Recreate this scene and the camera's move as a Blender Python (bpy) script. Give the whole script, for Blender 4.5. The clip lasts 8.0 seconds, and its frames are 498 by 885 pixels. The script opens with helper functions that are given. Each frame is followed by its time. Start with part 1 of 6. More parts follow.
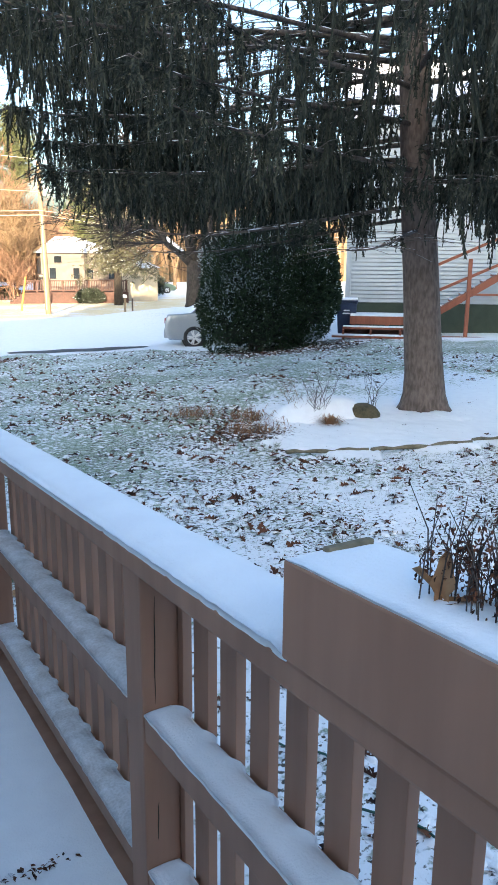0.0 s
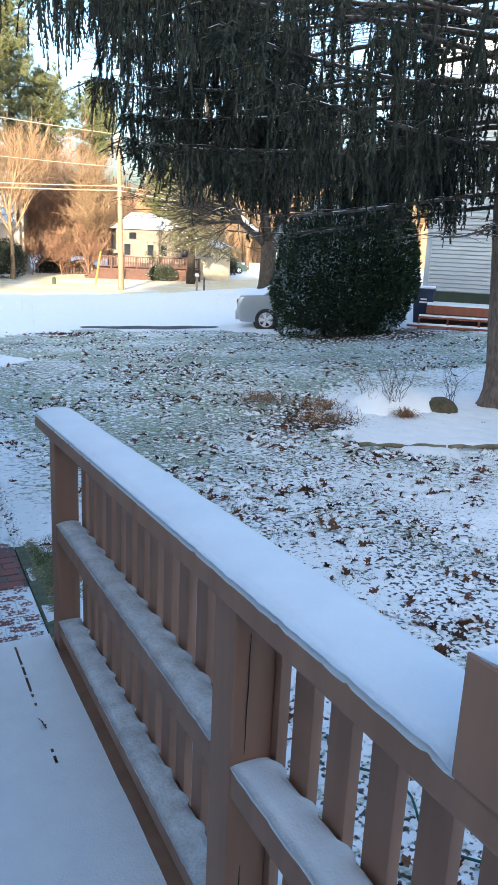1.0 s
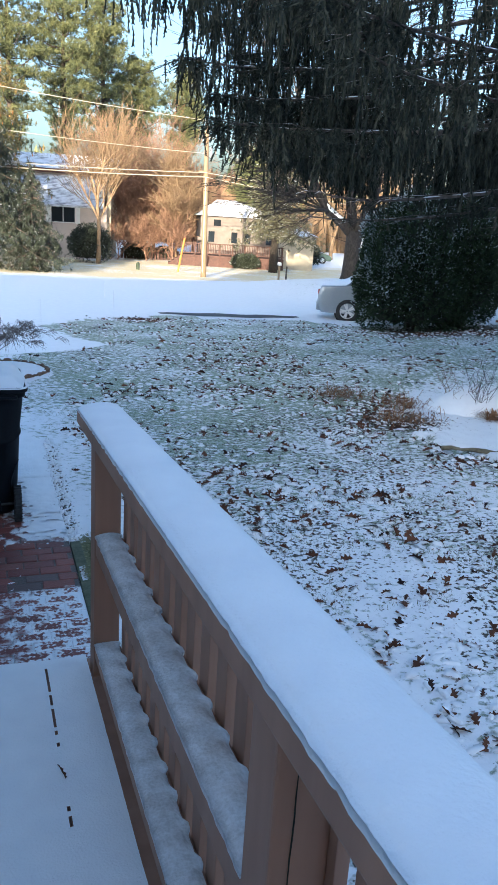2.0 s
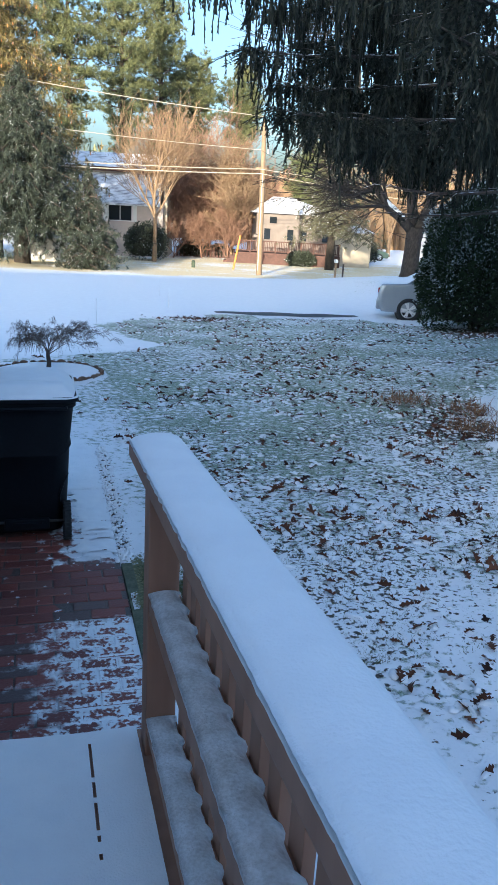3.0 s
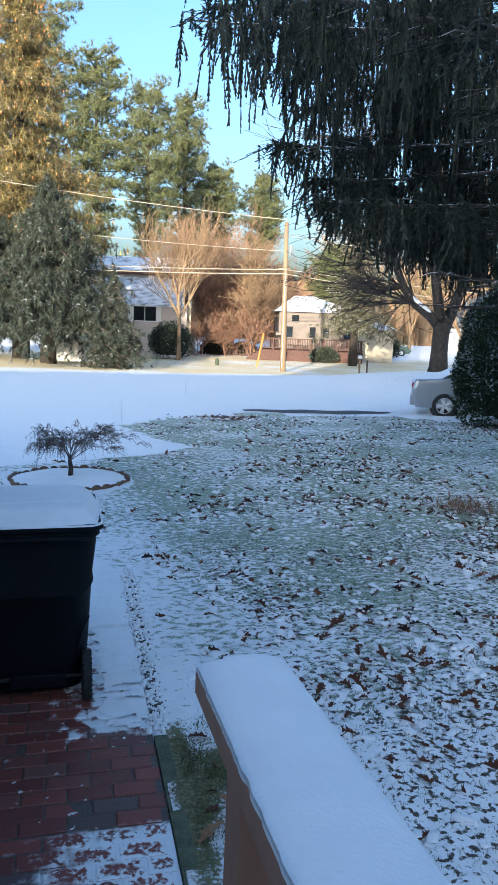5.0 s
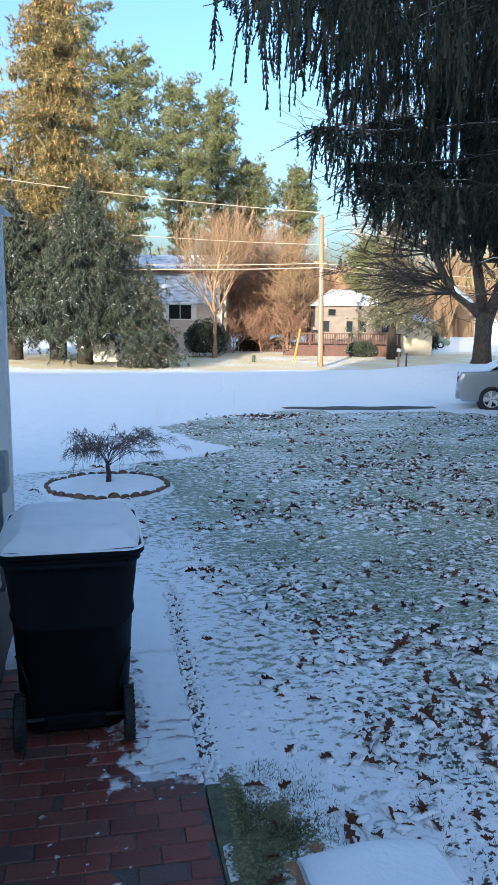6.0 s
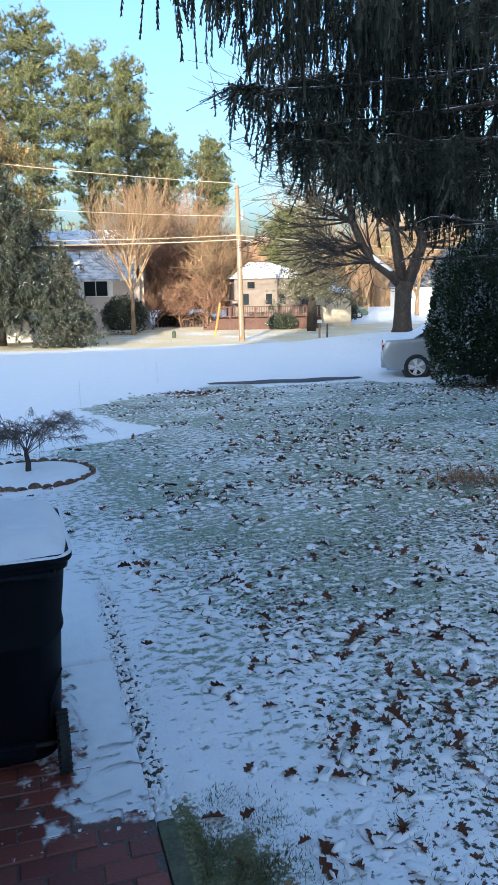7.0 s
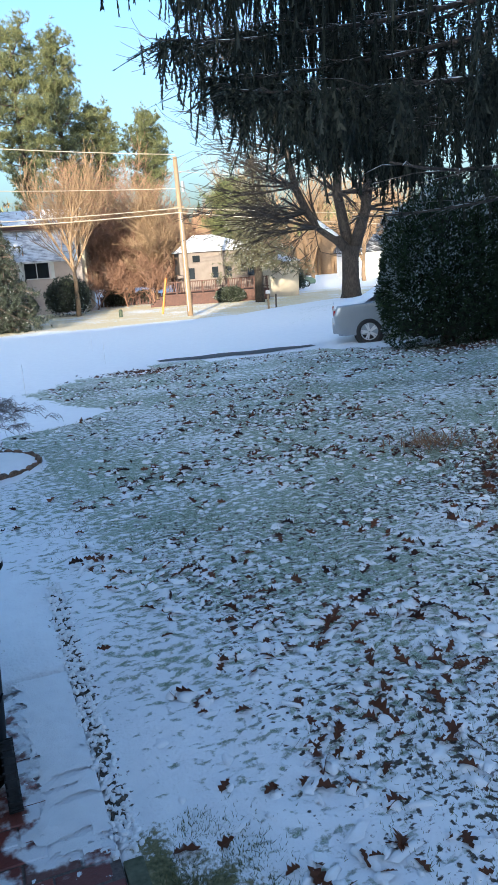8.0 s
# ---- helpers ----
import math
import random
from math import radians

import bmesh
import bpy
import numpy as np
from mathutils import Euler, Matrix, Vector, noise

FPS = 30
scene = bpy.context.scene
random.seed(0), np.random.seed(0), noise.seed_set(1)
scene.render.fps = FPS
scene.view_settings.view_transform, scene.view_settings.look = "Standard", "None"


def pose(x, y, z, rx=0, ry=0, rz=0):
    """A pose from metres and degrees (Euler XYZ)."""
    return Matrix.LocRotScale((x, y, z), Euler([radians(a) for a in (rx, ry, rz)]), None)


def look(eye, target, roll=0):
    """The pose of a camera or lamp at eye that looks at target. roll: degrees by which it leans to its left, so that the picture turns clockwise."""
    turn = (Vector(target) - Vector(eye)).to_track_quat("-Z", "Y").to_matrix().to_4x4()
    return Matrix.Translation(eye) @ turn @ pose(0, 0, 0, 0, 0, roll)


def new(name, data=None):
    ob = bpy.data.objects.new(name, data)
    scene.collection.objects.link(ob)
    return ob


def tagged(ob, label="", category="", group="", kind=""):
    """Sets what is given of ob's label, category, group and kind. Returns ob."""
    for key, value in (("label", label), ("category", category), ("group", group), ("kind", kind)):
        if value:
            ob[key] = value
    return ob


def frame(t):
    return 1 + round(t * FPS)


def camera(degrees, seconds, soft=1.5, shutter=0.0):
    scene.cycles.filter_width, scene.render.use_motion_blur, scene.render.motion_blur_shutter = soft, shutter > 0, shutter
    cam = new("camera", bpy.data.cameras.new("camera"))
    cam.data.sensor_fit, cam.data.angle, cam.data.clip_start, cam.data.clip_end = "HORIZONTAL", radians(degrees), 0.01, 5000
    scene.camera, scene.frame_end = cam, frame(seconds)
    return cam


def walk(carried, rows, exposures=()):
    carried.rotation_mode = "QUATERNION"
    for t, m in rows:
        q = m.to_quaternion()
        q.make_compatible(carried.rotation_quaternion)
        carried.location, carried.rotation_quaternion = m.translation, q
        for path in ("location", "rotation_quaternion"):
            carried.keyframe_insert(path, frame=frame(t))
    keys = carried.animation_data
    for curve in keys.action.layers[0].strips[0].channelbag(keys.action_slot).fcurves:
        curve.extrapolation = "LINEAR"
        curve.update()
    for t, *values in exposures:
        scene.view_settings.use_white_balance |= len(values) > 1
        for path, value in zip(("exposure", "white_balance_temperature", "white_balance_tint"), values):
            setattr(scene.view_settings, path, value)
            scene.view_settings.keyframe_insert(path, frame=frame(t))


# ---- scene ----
cam = camera(36.0, 8.0)
PATH = [
    (0, (-0.565, -3.117, 2.342), (0.413, -1.438, 1.867), 0.5),
    (0.5, (-0.56, -3.022, 2.331), (0.31, -1.296, 1.816), 2.2),
    (1, (-0.536, -2.832, 2.333), (0.295, -1.09, 1.811), 2.6),
    (1.5, (-0.482, -2.667, 2.302), (0.292, -0.906, 1.758), 3.0),
    (2, (-0.34, -2.45, 2.285), (0.31, -0.637, 1.726), 3.7),
    (2.2, (-0.322, -2.361, 2.288), (0.264, -0.541, 1.708), 4.3),
    (3.5, (-0.241, -1.764, 2.258), (0.249, 0.102, 1.729), 3.4),
    (4, (-0.187, -1.539, 2.269), (0.229, 0.365, 1.818), 3.6),
    (4.2, (-0.17, -1.351, 2.223), (0.227, 0.563, 1.801), 2.6),
    (5.3, (-0.264, -0.871, 2.198), (0.213, 1.045, 1.879), 2.3),
    (5.5, (-0.242, -0.763, 2.212), (0.198, 1.162, 1.897), 2.2),
    (6, (-0.228, -0.502, 2.187), (0.143, 1.432, 1.84), 0.7),
    (6.5, (-0.253, -0.261, 2.19), (0.18, 1.657, 1.829), -1.7),
    (7, (-0.202, -0.022, 2.136), (0.358, 1.853, 1.726), -0.8),
    (7.5, (-0.094, 0.271, 2.121), (0.488, 2.132, 1.674), -1.2),
    (8, (-0.066, 0.368, 2.059), (0.594, 2.194, 1.58), -3.8),
]
walk(cam, [(t, look(eye, target, roll)) for t, eye, target, roll in PATH],
     exposures=[(0, 2.32, 6050, 7), (1.5, 2.02, 5700, 7), (3.5, 1.63, 5280, 6), (8, 1.60, 5300, 6)])

# ---- light: a low winter sun behind the camera, clear sky ----
SUN_XY, SUN_EL = (-0.47, -0.883), radians(10.5)
world = bpy.data.worlds.new("world")
scene.world = world
world.use_nodes = True
wn = world.node_tree
sky = wn.nodes.new("ShaderNodeTexSky")
sky.sky_type, sky.sun_disc = "NISHITA", False
sky.sun_elevation, sky.sun_rotation = SUN_EL, math.atan2(SUN_XY[0], SUN_XY[1])
sky.air_density, sky.dust_density, sky.ozone_density = 1.0, 4.7, 2.0
wn.links.new(sky.outputs[0], wn.nodes["Background"].inputs[0])
wn.nodes["Background"].inputs[1].default_value = 0.15
sun = new("sun", bpy.data.lights.new("sun", "SUN"))
sun.data.energy, sun.data.angle, sun.data.color = 4.2, radians(0.5), (1.0, 0.76, 0.48)
sun.matrix_world = look((SUN_XY[0] * 40, SUN_XY[1] * 40, 40 * math.tan(SUN_EL)), (0, 0, 0))


# ---- materials ----
class Nodes:
    """A small writer for node materials."""

    def __init__(self, name, rough=0.8):
        self.m = bpy.data.materials.new(name)
        self.m.use_nodes = True
        self.t = self.m.node_tree
        self.b = self.t.nodes["Principled BSDF"]
        self.b.inputs["Roughness"].default_value = rough

    def node(self, kind, **values):
        n = self.t.nodes.new(kind)
        for key, value in values.items():
            n.inputs[key.replace("_", " ")].default_value = value
        return n

    def link(self, a, b):
        self.t.links.new(a, b)

    def where(self, local=False):
        if local:
            return self.t.nodes.new("ShaderNodeTexCoord").outputs["Object"]
        return self.t.nodes.new("ShaderNodeNewGeometry").outputs["Position"]

    def noise(self, scale, detail=3.0, stretch=None, local=False):
        n = self.node("ShaderNodeTexNoise", Scale=scale, Detail=detail)
        v = self.where(local)
        if stretch:
            mp = self.node("ShaderNodeMapping")
            mp.inputs["Scale"].default_value = stretch
            self.link(v, mp.inputs["Vector"])
            v = mp.outputs[0]
        self.link(v, n.inputs["Vector"])
        return n.outputs[0]

    def ramp(self, fac, stops):
        r = self.t.nodes.new("ShaderNodeValToRGB")
        while len(r.color_ramp.elements) < len(stops):
            r.color_ramp.elements.new(0.5)
        for e, (p, c) in zip(r.color_ramp.elements, stops):
            e.position, e.color = p, (*c, 1)
        self.link(fac, r.inputs[0])
        return r.outputs[0]

    def math(self, op, a, b=0.0, c=None):
        n = self.t.nodes.new("ShaderNodeMath")
        n.operation = op
        for i, v in enumerate((a, b) if c is None else (a, b, c)):
            if isinstance(v, (int, float)):
                n.inputs[i].default_value = v
            else:
                self.link(v, n.inputs[i])
        return n.outputs[0]

    def step(self, v, lo, hi):
        n = self.node("ShaderNodeMapRange")
        n.inputs["From Min"].default_value, n.inputs["From Max"].default_value = lo, hi
        n.interpolation_type = "SMOOTHSTEP"
        self.link(v, n.inputs[0])
        return n.outputs[0]

    def mix(self, fac, a, b):
        n = self.t.nodes.new("ShaderNodeMix")
        n.data_type = "RGBA"
        for i, v in ((0, fac), (6, a), (7, b)):
            if isinstance(v, (int, float)):
                n.inputs[i].default_value = v
            elif isinstance(v, tuple):
                n.inputs[i].default_value = (*v, 1)
            else:
                self.link(v, n.inputs[i])
        return n.outputs[2]

    def color(self, c):
        self.link(c, self.b.inputs["Base Color"])

    def bump(self, h, strength=0.4, dist=0.02):
        n = self.node("ShaderNodeBump", Strength=strength, Distance=dist)
        self.link(h, n.inputs["Height"])
        self.link(n.outputs[0], self.b.inputs["Normal"])

    def random(self, island=False):
        if island:
            return self.t.nodes.new("ShaderNodeNewGeometry").outputs["Random Per Island"]
        return self.t.nodes.new("ShaderNodeObjectInfo").outputs["Random"]

    def up(self):
        n = self.t.nodes.new("ShaderNodeSeparateXYZ")
        self.link(self.t.nodes.new("ShaderNodeNewGeometry").outputs["Normal"], n.inputs[0])
        return n.outputs[2]

    def xyz(self):
        n = self.t.nodes.new("ShaderNodeSeparateXYZ")
        self.link(self.where(), n.inputs[0])
        return n.outputs


def plain(name, a, b, scale=6.0, rough=0.7, bump=0.25, dist=0.01, stretch=None, metal=0.0, fine=60.0):
    """Two tones mixed by coarse and fine noise, with a fine relief."""
    k = Nodes(name, rough)
    big, small = k.noise(scale, 4, stretch), k.noise(fine, 2, stretch)
    f = k.math("ADD", k.math("MULTIPLY", big, 0.65), k.math("MULTIPLY", small, 0.35))
    k.color(k.ramp(f, [(0.36, a), (0.64, b)]))
    if bump:
        k.bump(f, bump, dist)
    k.b.inputs["Metallic"].default_value = metal
    return k.m


def foliage(name, dark, light, snow=0.0, rough=0.65, island=True):
    """Needles or leaves: tone changes from island to island; snow lies on what faces up."""
    k = Nodes(name, rough)
    col = k.mix(k.random(island), dark, light)
    if snow:
        f = k.math("MULTIPLY", k.step(k.up(), 0.35, 0.8), k.step(k.noise(5.0, 3), 0.62 - snow * 0.35, 0.70 - snow * 0.35))
        col = k.mix(f, col, (0.80, 0.83, 0.87))
    k.color(col)
    return k.m


def snow_material():
    k = Nodes("snow", 0.65)
    big, fine = k.noise(9, 4), k.noise(160, 2)
    k.color(k.ramp(big, [(0.3, (0.86, 0.87, 0.89)), (0.7, (0.91, 0.92, 0.93))]))
    k.bump(k.math("ADD", k.math("MULTIPLY", big, 0.8), k.math("MULTIPLY", fine, 0.2)), 0.5, 0.02)
    k.b.inputs["Subsurface Weight"].default_value = 0.0
    return k.m


def shaded_snow():
    """Thin grainy snow on the lower rails; shade under the cap is greyed into it."""
    k = Nodes("shaded_thin_snow", 0.7)
    f = k.math("ADD", k.math("MULTIPLY", k.noise(16, 4), 0.6), k.math("MULTIPLY", k.noise(120, 3), 0.4))
    k.color(k.ramp(f, [(0.34, (0.50, 0.48, 0.46)), (0.5, (0.66, 0.65, 0.64)), (0.66, (0.80, 0.80, 0.81))]))
    k.bump(f, 0.6, 0.012)
    return k.m


def paint_brown():
    """Brown stained timber with grain, knots and a few dark checks."""
    k = Nodes("brown_stained_timber", 0.6)
    grain = k.noise(14, 4, (1, 1, 0.12))
    dirt = k.noise(3, 4)
    c = k.ramp(grain, [(0.3, (0.285, 0.150, 0.094)), (0.7, (0.37, 0.203, 0.130))])
    k.color(k.mix(k.math("MULTIPLY", k.step(dirt, 0.5, 0.75), 0.30), c, (0.15, 0.085, 0.055)))
    k.bump(grain, 0.3, 0.006)
    return k.m


def ground_material():
    k = Nodes("snow_and_grass", 0.8)
    at = k.t.nodes.new("ShaderNodeAttribute")
    at.attribute_name = "cover"
    sep = k.t.nodes.new("ShaderNodeSeparateColor")
    k.link(at.outputs["Color"], sep.inputs[0])
    lawn, moss, soil = sep.outputs[0], sep.outputs[1], sep.outputs[2]
    big, mid, fine = k.noise(0.7, 4), k.noise(7, 4), k.noise(55, 3)
    tiny = k.noise(190, 2)
    snow = k.ramp(mid, [(0.3, (0.86, 0.87, 0.89)), (0.7, (0.91, 0.92, 0.93))])
    grass = k.ramp(k.math("ADD", k.math("MULTIPLY", fine, 0.5), k.math("MULTIPLY", tiny, 0.5)), [(0.36, (0.070, 0.095, 0.040)), (0.49, (0.20, 0.275, 0.15)), (0.62, (0.58, 0.61, 0.55))])
    # how bare the lawn is: broad patches, then torn clumps, then blades
    torn = k.noise(13, 5, (1.0, 1.6, 1.0))
    s = k.math("ADD", k.math("MULTIPLY", big, 0.34), k.math("MULTIPLY", torn, 0.74))
    s = k.math("ADD", s, k.math("MULTIPLY", fine, 0.30))
    s = k.math("ADD", s, k.math("MULTIPLY", tiny, 0.16))
    s = k.math("ADD", s, k.math("MULTIPLY", k.math("SUBTRACT", lawn, 1.0), 0.30))
    bare = k.math("MULTIPLY", k.math("MULTIPLY", k.step(s, 0.672, 0.79), 0.92), k.step(lawn, 0.0, 0.25))
    c = k.mix(bare, snow, grass)
    # straw grass on the far verge, brightened and yellowed in place of low sun
    sunlit_straw = k.ramp(fine, [(0.3, (0.58, 0.43, 0.15)), (0.7, (0.82, 0.68, 0.33))])
    c = k.mix(k.math("MULTIPLY", k.step(k.math("ADD", at.outputs["Alpha"], k.math("MULTIPLY", k.math("SUBTRACT", k.math("ADD", k.noise(0.35, 4), mid), 1.0), 1.1)), 0.34, 0.70), 0.78), c, sunlit_straw)
    mossc = k.ramp(fine, [(0.3, (0.060, 0.065, 0.026)), (0.55, (0.155, 0.150, 0.065)), (0.8, (0.32, 0.27, 0.16))])
    mf = k.step(k.math("ADD", moss, k.math("ADD", k.math("MULTIPLY", k.math("SUBTRACT", mid, 0.5), 1.4), k.math("MULTIPLY", k.math("SUBTRACT", fine, 0.5), 1.2))), 0.40, 0.80)
    c = k.mix(mf, c, mossc)
    sc = k.ramp(fine, [(0.30, (0.026, 0.022, 0.020)), (0.50, (0.065, 0.056, 0.042)), (0.70, (0.16, 0.12, 0.085))])
    sf = k.step(k.math("ADD", soil, k.math("MULTIPLY", k.math("SUBTRACT", k.noise(27, 5), 0.5), 1.7)), 0.42, 0.56)
    k.color(k.mix(sf, c, sc))
    h = k.math("SUBTRACT", k.math("MULTIPLY", mid, 0.8), k.math("MULTIPLY", bare, 0.55))
    k.bump(k.math("ADD", h, k.math("MULTIPLY", fine, 0.25)), 0.8, 0.03)
    return k.m


def brick_material(joint=False):
    """Wet red brick; thin snow clings to the edges of each brick and fills the joints."""
    k = Nodes("sandy_joint_with_snow" if joint else "red_brick_with_snow", 0.55)
    v = k.xyz()
    tone = k.ramp(k.random(), [(0.0, (0.14, 0.042, 0.034)), (0.55, (0.23, 0.066, 0.048)), (0.85, (0.17, 0.075, 0.06)), (1.0, (0.085, 0.068, 0.066))])
    grain = k.noise(70, 3)
    tone = k.mix(k.math("MULTIPLY", k.step(grain, 0.5, 0.8), 0.4), tone, (0.07, 0.03, 0.028))
    if joint:
        tone = k.ramp(grain, [(0.3, (0.05, 0.035, 0.03)), (0.7, (0.13, 0.10, 0.085))])
    # snow: the near end and the far end are white, one swept band and the wall side are bare
    edge = k.math("MULTIPLY", k.math("SUBTRACT", k.noise(11, 4), 0.5), 1.0)
    east = k.math("ADD", v[0], edge)
    near = k.math("MULTIPLY", k.step(k.math("ADD", v[1], k.math("MULTIPLY", edge, 0.12)), 2.03, 1.99), k.step(east, -0.42, -0.12))
    far = k.math("MULTIPLY", k.step(k.math("ADD", v[1], k.math("MULTIPLY", edge, 0.35)), 2.72, 2.80), k.step(east, -0.22, -0.05))
    cover = k.math("MAXIMUM", near, far)
    g = k.t.nodes.new("ShaderNodeSeparateXYZ")
    k.link(k.t.nodes.new("ShaderNodeTexCoord").outputs["Generated"], g.inputs[0])
    rim = k.math("MAXIMUM", k.math("ABSOLUTE", k.math("SUBTRACT", g.outputs[0], 0.5)), k.math("ABSOLUTE", k.math("SUBTRACT", g.outputs[1], 0.5)))
    rim = k.math("MULTIPLY", k.math("SUBTRACT", k.step(rim, 0.22, 0.48), 0.45), 0.0 if joint else 0.20)
    thin = k.math("ADD", k.noise(42, 4), k.math("MULTIPLY", k.math("SUBTRACT", k.random(), 0.5), 0.14))
    thin = 1.0 if joint else k.step(k.math("ADD", thin, rim), 0.38, 0.56)
    spots = k.step(k.noise(16, 4), 0.67, 0.70)
    cover = k.math("MAXIMUM", k.math("MAXIMUM", far, k.math("MULTIPLY", near, thin)), k.math("MULTIPLY", spots, k.step(east, -0.75, -0.3)))
    cover = k.math("MULTIPLY", cover, k.step(k.up(), 0.2, 0.6))
    k.color(k.mix(cover, tone, (0.84, 0.86, 0.89)))
    k.bump(k.math("ADD", grain, cover), 0.4, 0.01)
    return k.m


def bark(name, a, b, snow=False):
    k = Nodes(name, 0.85)
    f = k.math("ADD", k.math("MULTIPLY", k.noise(24, 6, (1, 1, 0.35)), 0.7), k.math("MULTIPLY", k.noise(5, 3), 0.3))
    c = k.ramp(f, [(0.38, a), (0.60, b)])
    if snow:
        c = k.mix(k.math("MULTIPLY", k.step(k.up(), 0.45, 0.75), k.step(k.noise(4, 4), 0.50, 0.60)), c, (0.82, 0.84, 0.88))
    k.color(c)
    k.bump(f, 0.8, 0.03)
    return k.m


def roof_material(name, tone, snow):
    """Shingle courses under thin snow, which lies thicker on the lower part of each course."""
    k = Nodes(name, 0.8)
    course = k.math("FRACT", k.math("MULTIPLY", k.xyz()[2], 9.0))
    c = k.ramp(k.noise(8, 3), [(0.3, tone), (0.7, tuple(x * 1.4 for x in tone))])
    f = k.math("ADD", k.math("MULTIPLY", k.noise(1.4, 5), 0.55), k.math("MULTIPLY", k.noise(9, 3, (0.3, 0.3, 1)), 0.35))
    f = k.math("ADD", f, k.math("MULTIPLY", course, 0.16))
    k.color(k.mix(k.step(f, 0.62 - snow * 0.45, 0.82 - snow * 0.45), c, (0.80, 0.82, 0.86)))
    return k.m


def glass_material(name, tint):
    k = Nodes(name, 0.06)
    k.b.inputs["Base Color"].default_value = (*tint, 1)
    k.b.inputs["Specular IOR Level"].default_value = 0.8
    return k.m


SNOW = snow_material()
SHADED_SNOW = shaded_snow()
TIMBER = paint_brown()
GROUND = ground_material()
BRICK = brick_material()
JOINT = brick_material(True)
NEEDLE = foliage("spruce_needles", (0.012, 0.017, 0.014), (0.052, 0.056, 0.042), 0.0)
BLUE_NEEDLE = foliage("fir_needles", (0.011, 0.018, 0.012), (0.040, 0.052, 0.031), 0.22)
GOLD_NEEDLE = foliage("conifer_needles", (0.058, 0.060, 0.020), (0.235, 0.172, 0.056), 0.12)
PINE_NEEDLE = foliage("pine_needles", (0.040, 0.062, 0.028), (0.175, 0.180, 0.072), 0.0)
HEMLOCK = foliage("hemlock_needles", (0.045, 0.050, 0.030), (0.150, 0.140, 0.075), 0.25)
CONE = foliage("cones", (0.36, 0.13, 0.035), (0.58, 0.27, 0.08))
HEDGE = foliage("evergreen_leaves", (0.012, 0.024, 0.014), (0.040, 0.060, 0.030), 0.0)
HEDGE_SNOW = foliage("frosted_leaves", (0.12, 0.16, 0.16), (0.55, 0.60, 0.63), 0.0)
# near-black fill standing in for the shade inside bushes and post cracks
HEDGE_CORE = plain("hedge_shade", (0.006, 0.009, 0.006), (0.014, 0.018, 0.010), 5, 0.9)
BARK = bark("spruce_bark", (0.075, 0.056, 0.047), (0.155, 0.120, 0.102))
LIMB_BARK = bark("limb_bark", (0.040, 0.032, 0.028), (0.095, 0.078, 0.066), True)
GREY_BARK = bark("maple_bark", (0.018, 0.015, 0.012), (0.055, 0.044, 0.036))
TWIG_RED = bark("red_twigs", (0.14, 0.078, 0.052), (0.26, 0.15, 0.10))
TWIG_TAN = bark("tan_twigs", (0.16, 0.105, 0.062), (0.29, 0.20, 0.12))
TWIG_DARK = bark("dark_twigs", (0.045, 0.034, 0.030), (0.10, 0.075, 0.06))
LEAF = foliage("dry_oak_leaves", (0.018, 0.010, 0.009), (0.15, 0.062, 0.032), 0.15)
TAN_LEAF = plain("tan_leaf", (0.24, 0.12, 0.05), (0.40, 0.23, 0.11), 40, 0.7, 0.4, 0.004)
STRAW = foliage("dry_stems", (0.14, 0.062, 0.026), (0.34, 0.18, 0.08))
BLADE = foliage("grass_blades", (0.05, 0.075, 0.025), (0.17, 0.17, 0.075))
BIN = plain("black_plastic", (0.003, 0.004, 0.006), (0.006, 0.008, 0.012), 3, 0.58, 0.15, 0.004)
RUBBER = plain("rubber", (0.012, 0.012, 0.012), (0.03, 0.03, 0.03), 20, 0.8)
PLASTIC_BLUE = plain("dark_blue_plastic", (0.01, 0.02, 0.05), (0.02, 0.035, 0.08), 4, 0.45)
SIDING = plain("pale_grey_vinyl_siding", (0.36, 0.40, 0.42), (0.43, 0.47, 0.49), 2, 0.55, 0.1)
SIDING_GREY = plain("grey_siding", (0.70, 0.70, 0.69), (0.77, 0.77, 0.76), 2, 0.6, 0.1)
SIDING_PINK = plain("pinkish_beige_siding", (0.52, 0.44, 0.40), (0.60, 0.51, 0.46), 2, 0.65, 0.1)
# beige darkened to carry the tree shade on the ranch house front
SIDING_TAN_SHADED = plain("shaded_beige_siding", (0.155, 0.128, 0.115), (0.195, 0.165, 0.148), 2, 0.65, 0.1)
# cream with the warm sunlight of the end and garage walls mixed in
CREAM_SUNLIT = plain("sunlit_cream_siding", (0.42, 0.37, 0.28), (0.50, 0.44, 0.34), 2, 0.65, 0.1)
GREEN_BASE = plain("green_foundation", (0.035, 0.05, 0.035), (0.055, 0.075, 0.05), 3, 0.85)
RED_WOOD = plain("red_stained_wood", (0.20, 0.060, 0.030), (0.30, 0.095, 0.045), 6, 0.6, 0.3, 0.006, (1, 1, 0.2))
DARK_WOOD = plain("dark_deck_wood", (0.055, 0.025, 0.020), (0.10, 0.045, 0.034), 5, 0.7)
POLE_WOOD = plain("pole_wood", (0.18, 0.125, 0.075), (0.30, 0.22, 0.14), 3, 0.8, 0.4, 0.01, (1, 1, 0.08))
ORANGE = plain("orange_plastic", (0.55, 0.17, 0.03), (0.65, 0.24, 0.05), 3, 0.5)
CAR_SILVER = plain("silver_car_paint", (0.30, 0.33, 0.36), (0.36, 0.39, 0.42), 2, 0.28, 0.0, metal=0.5)
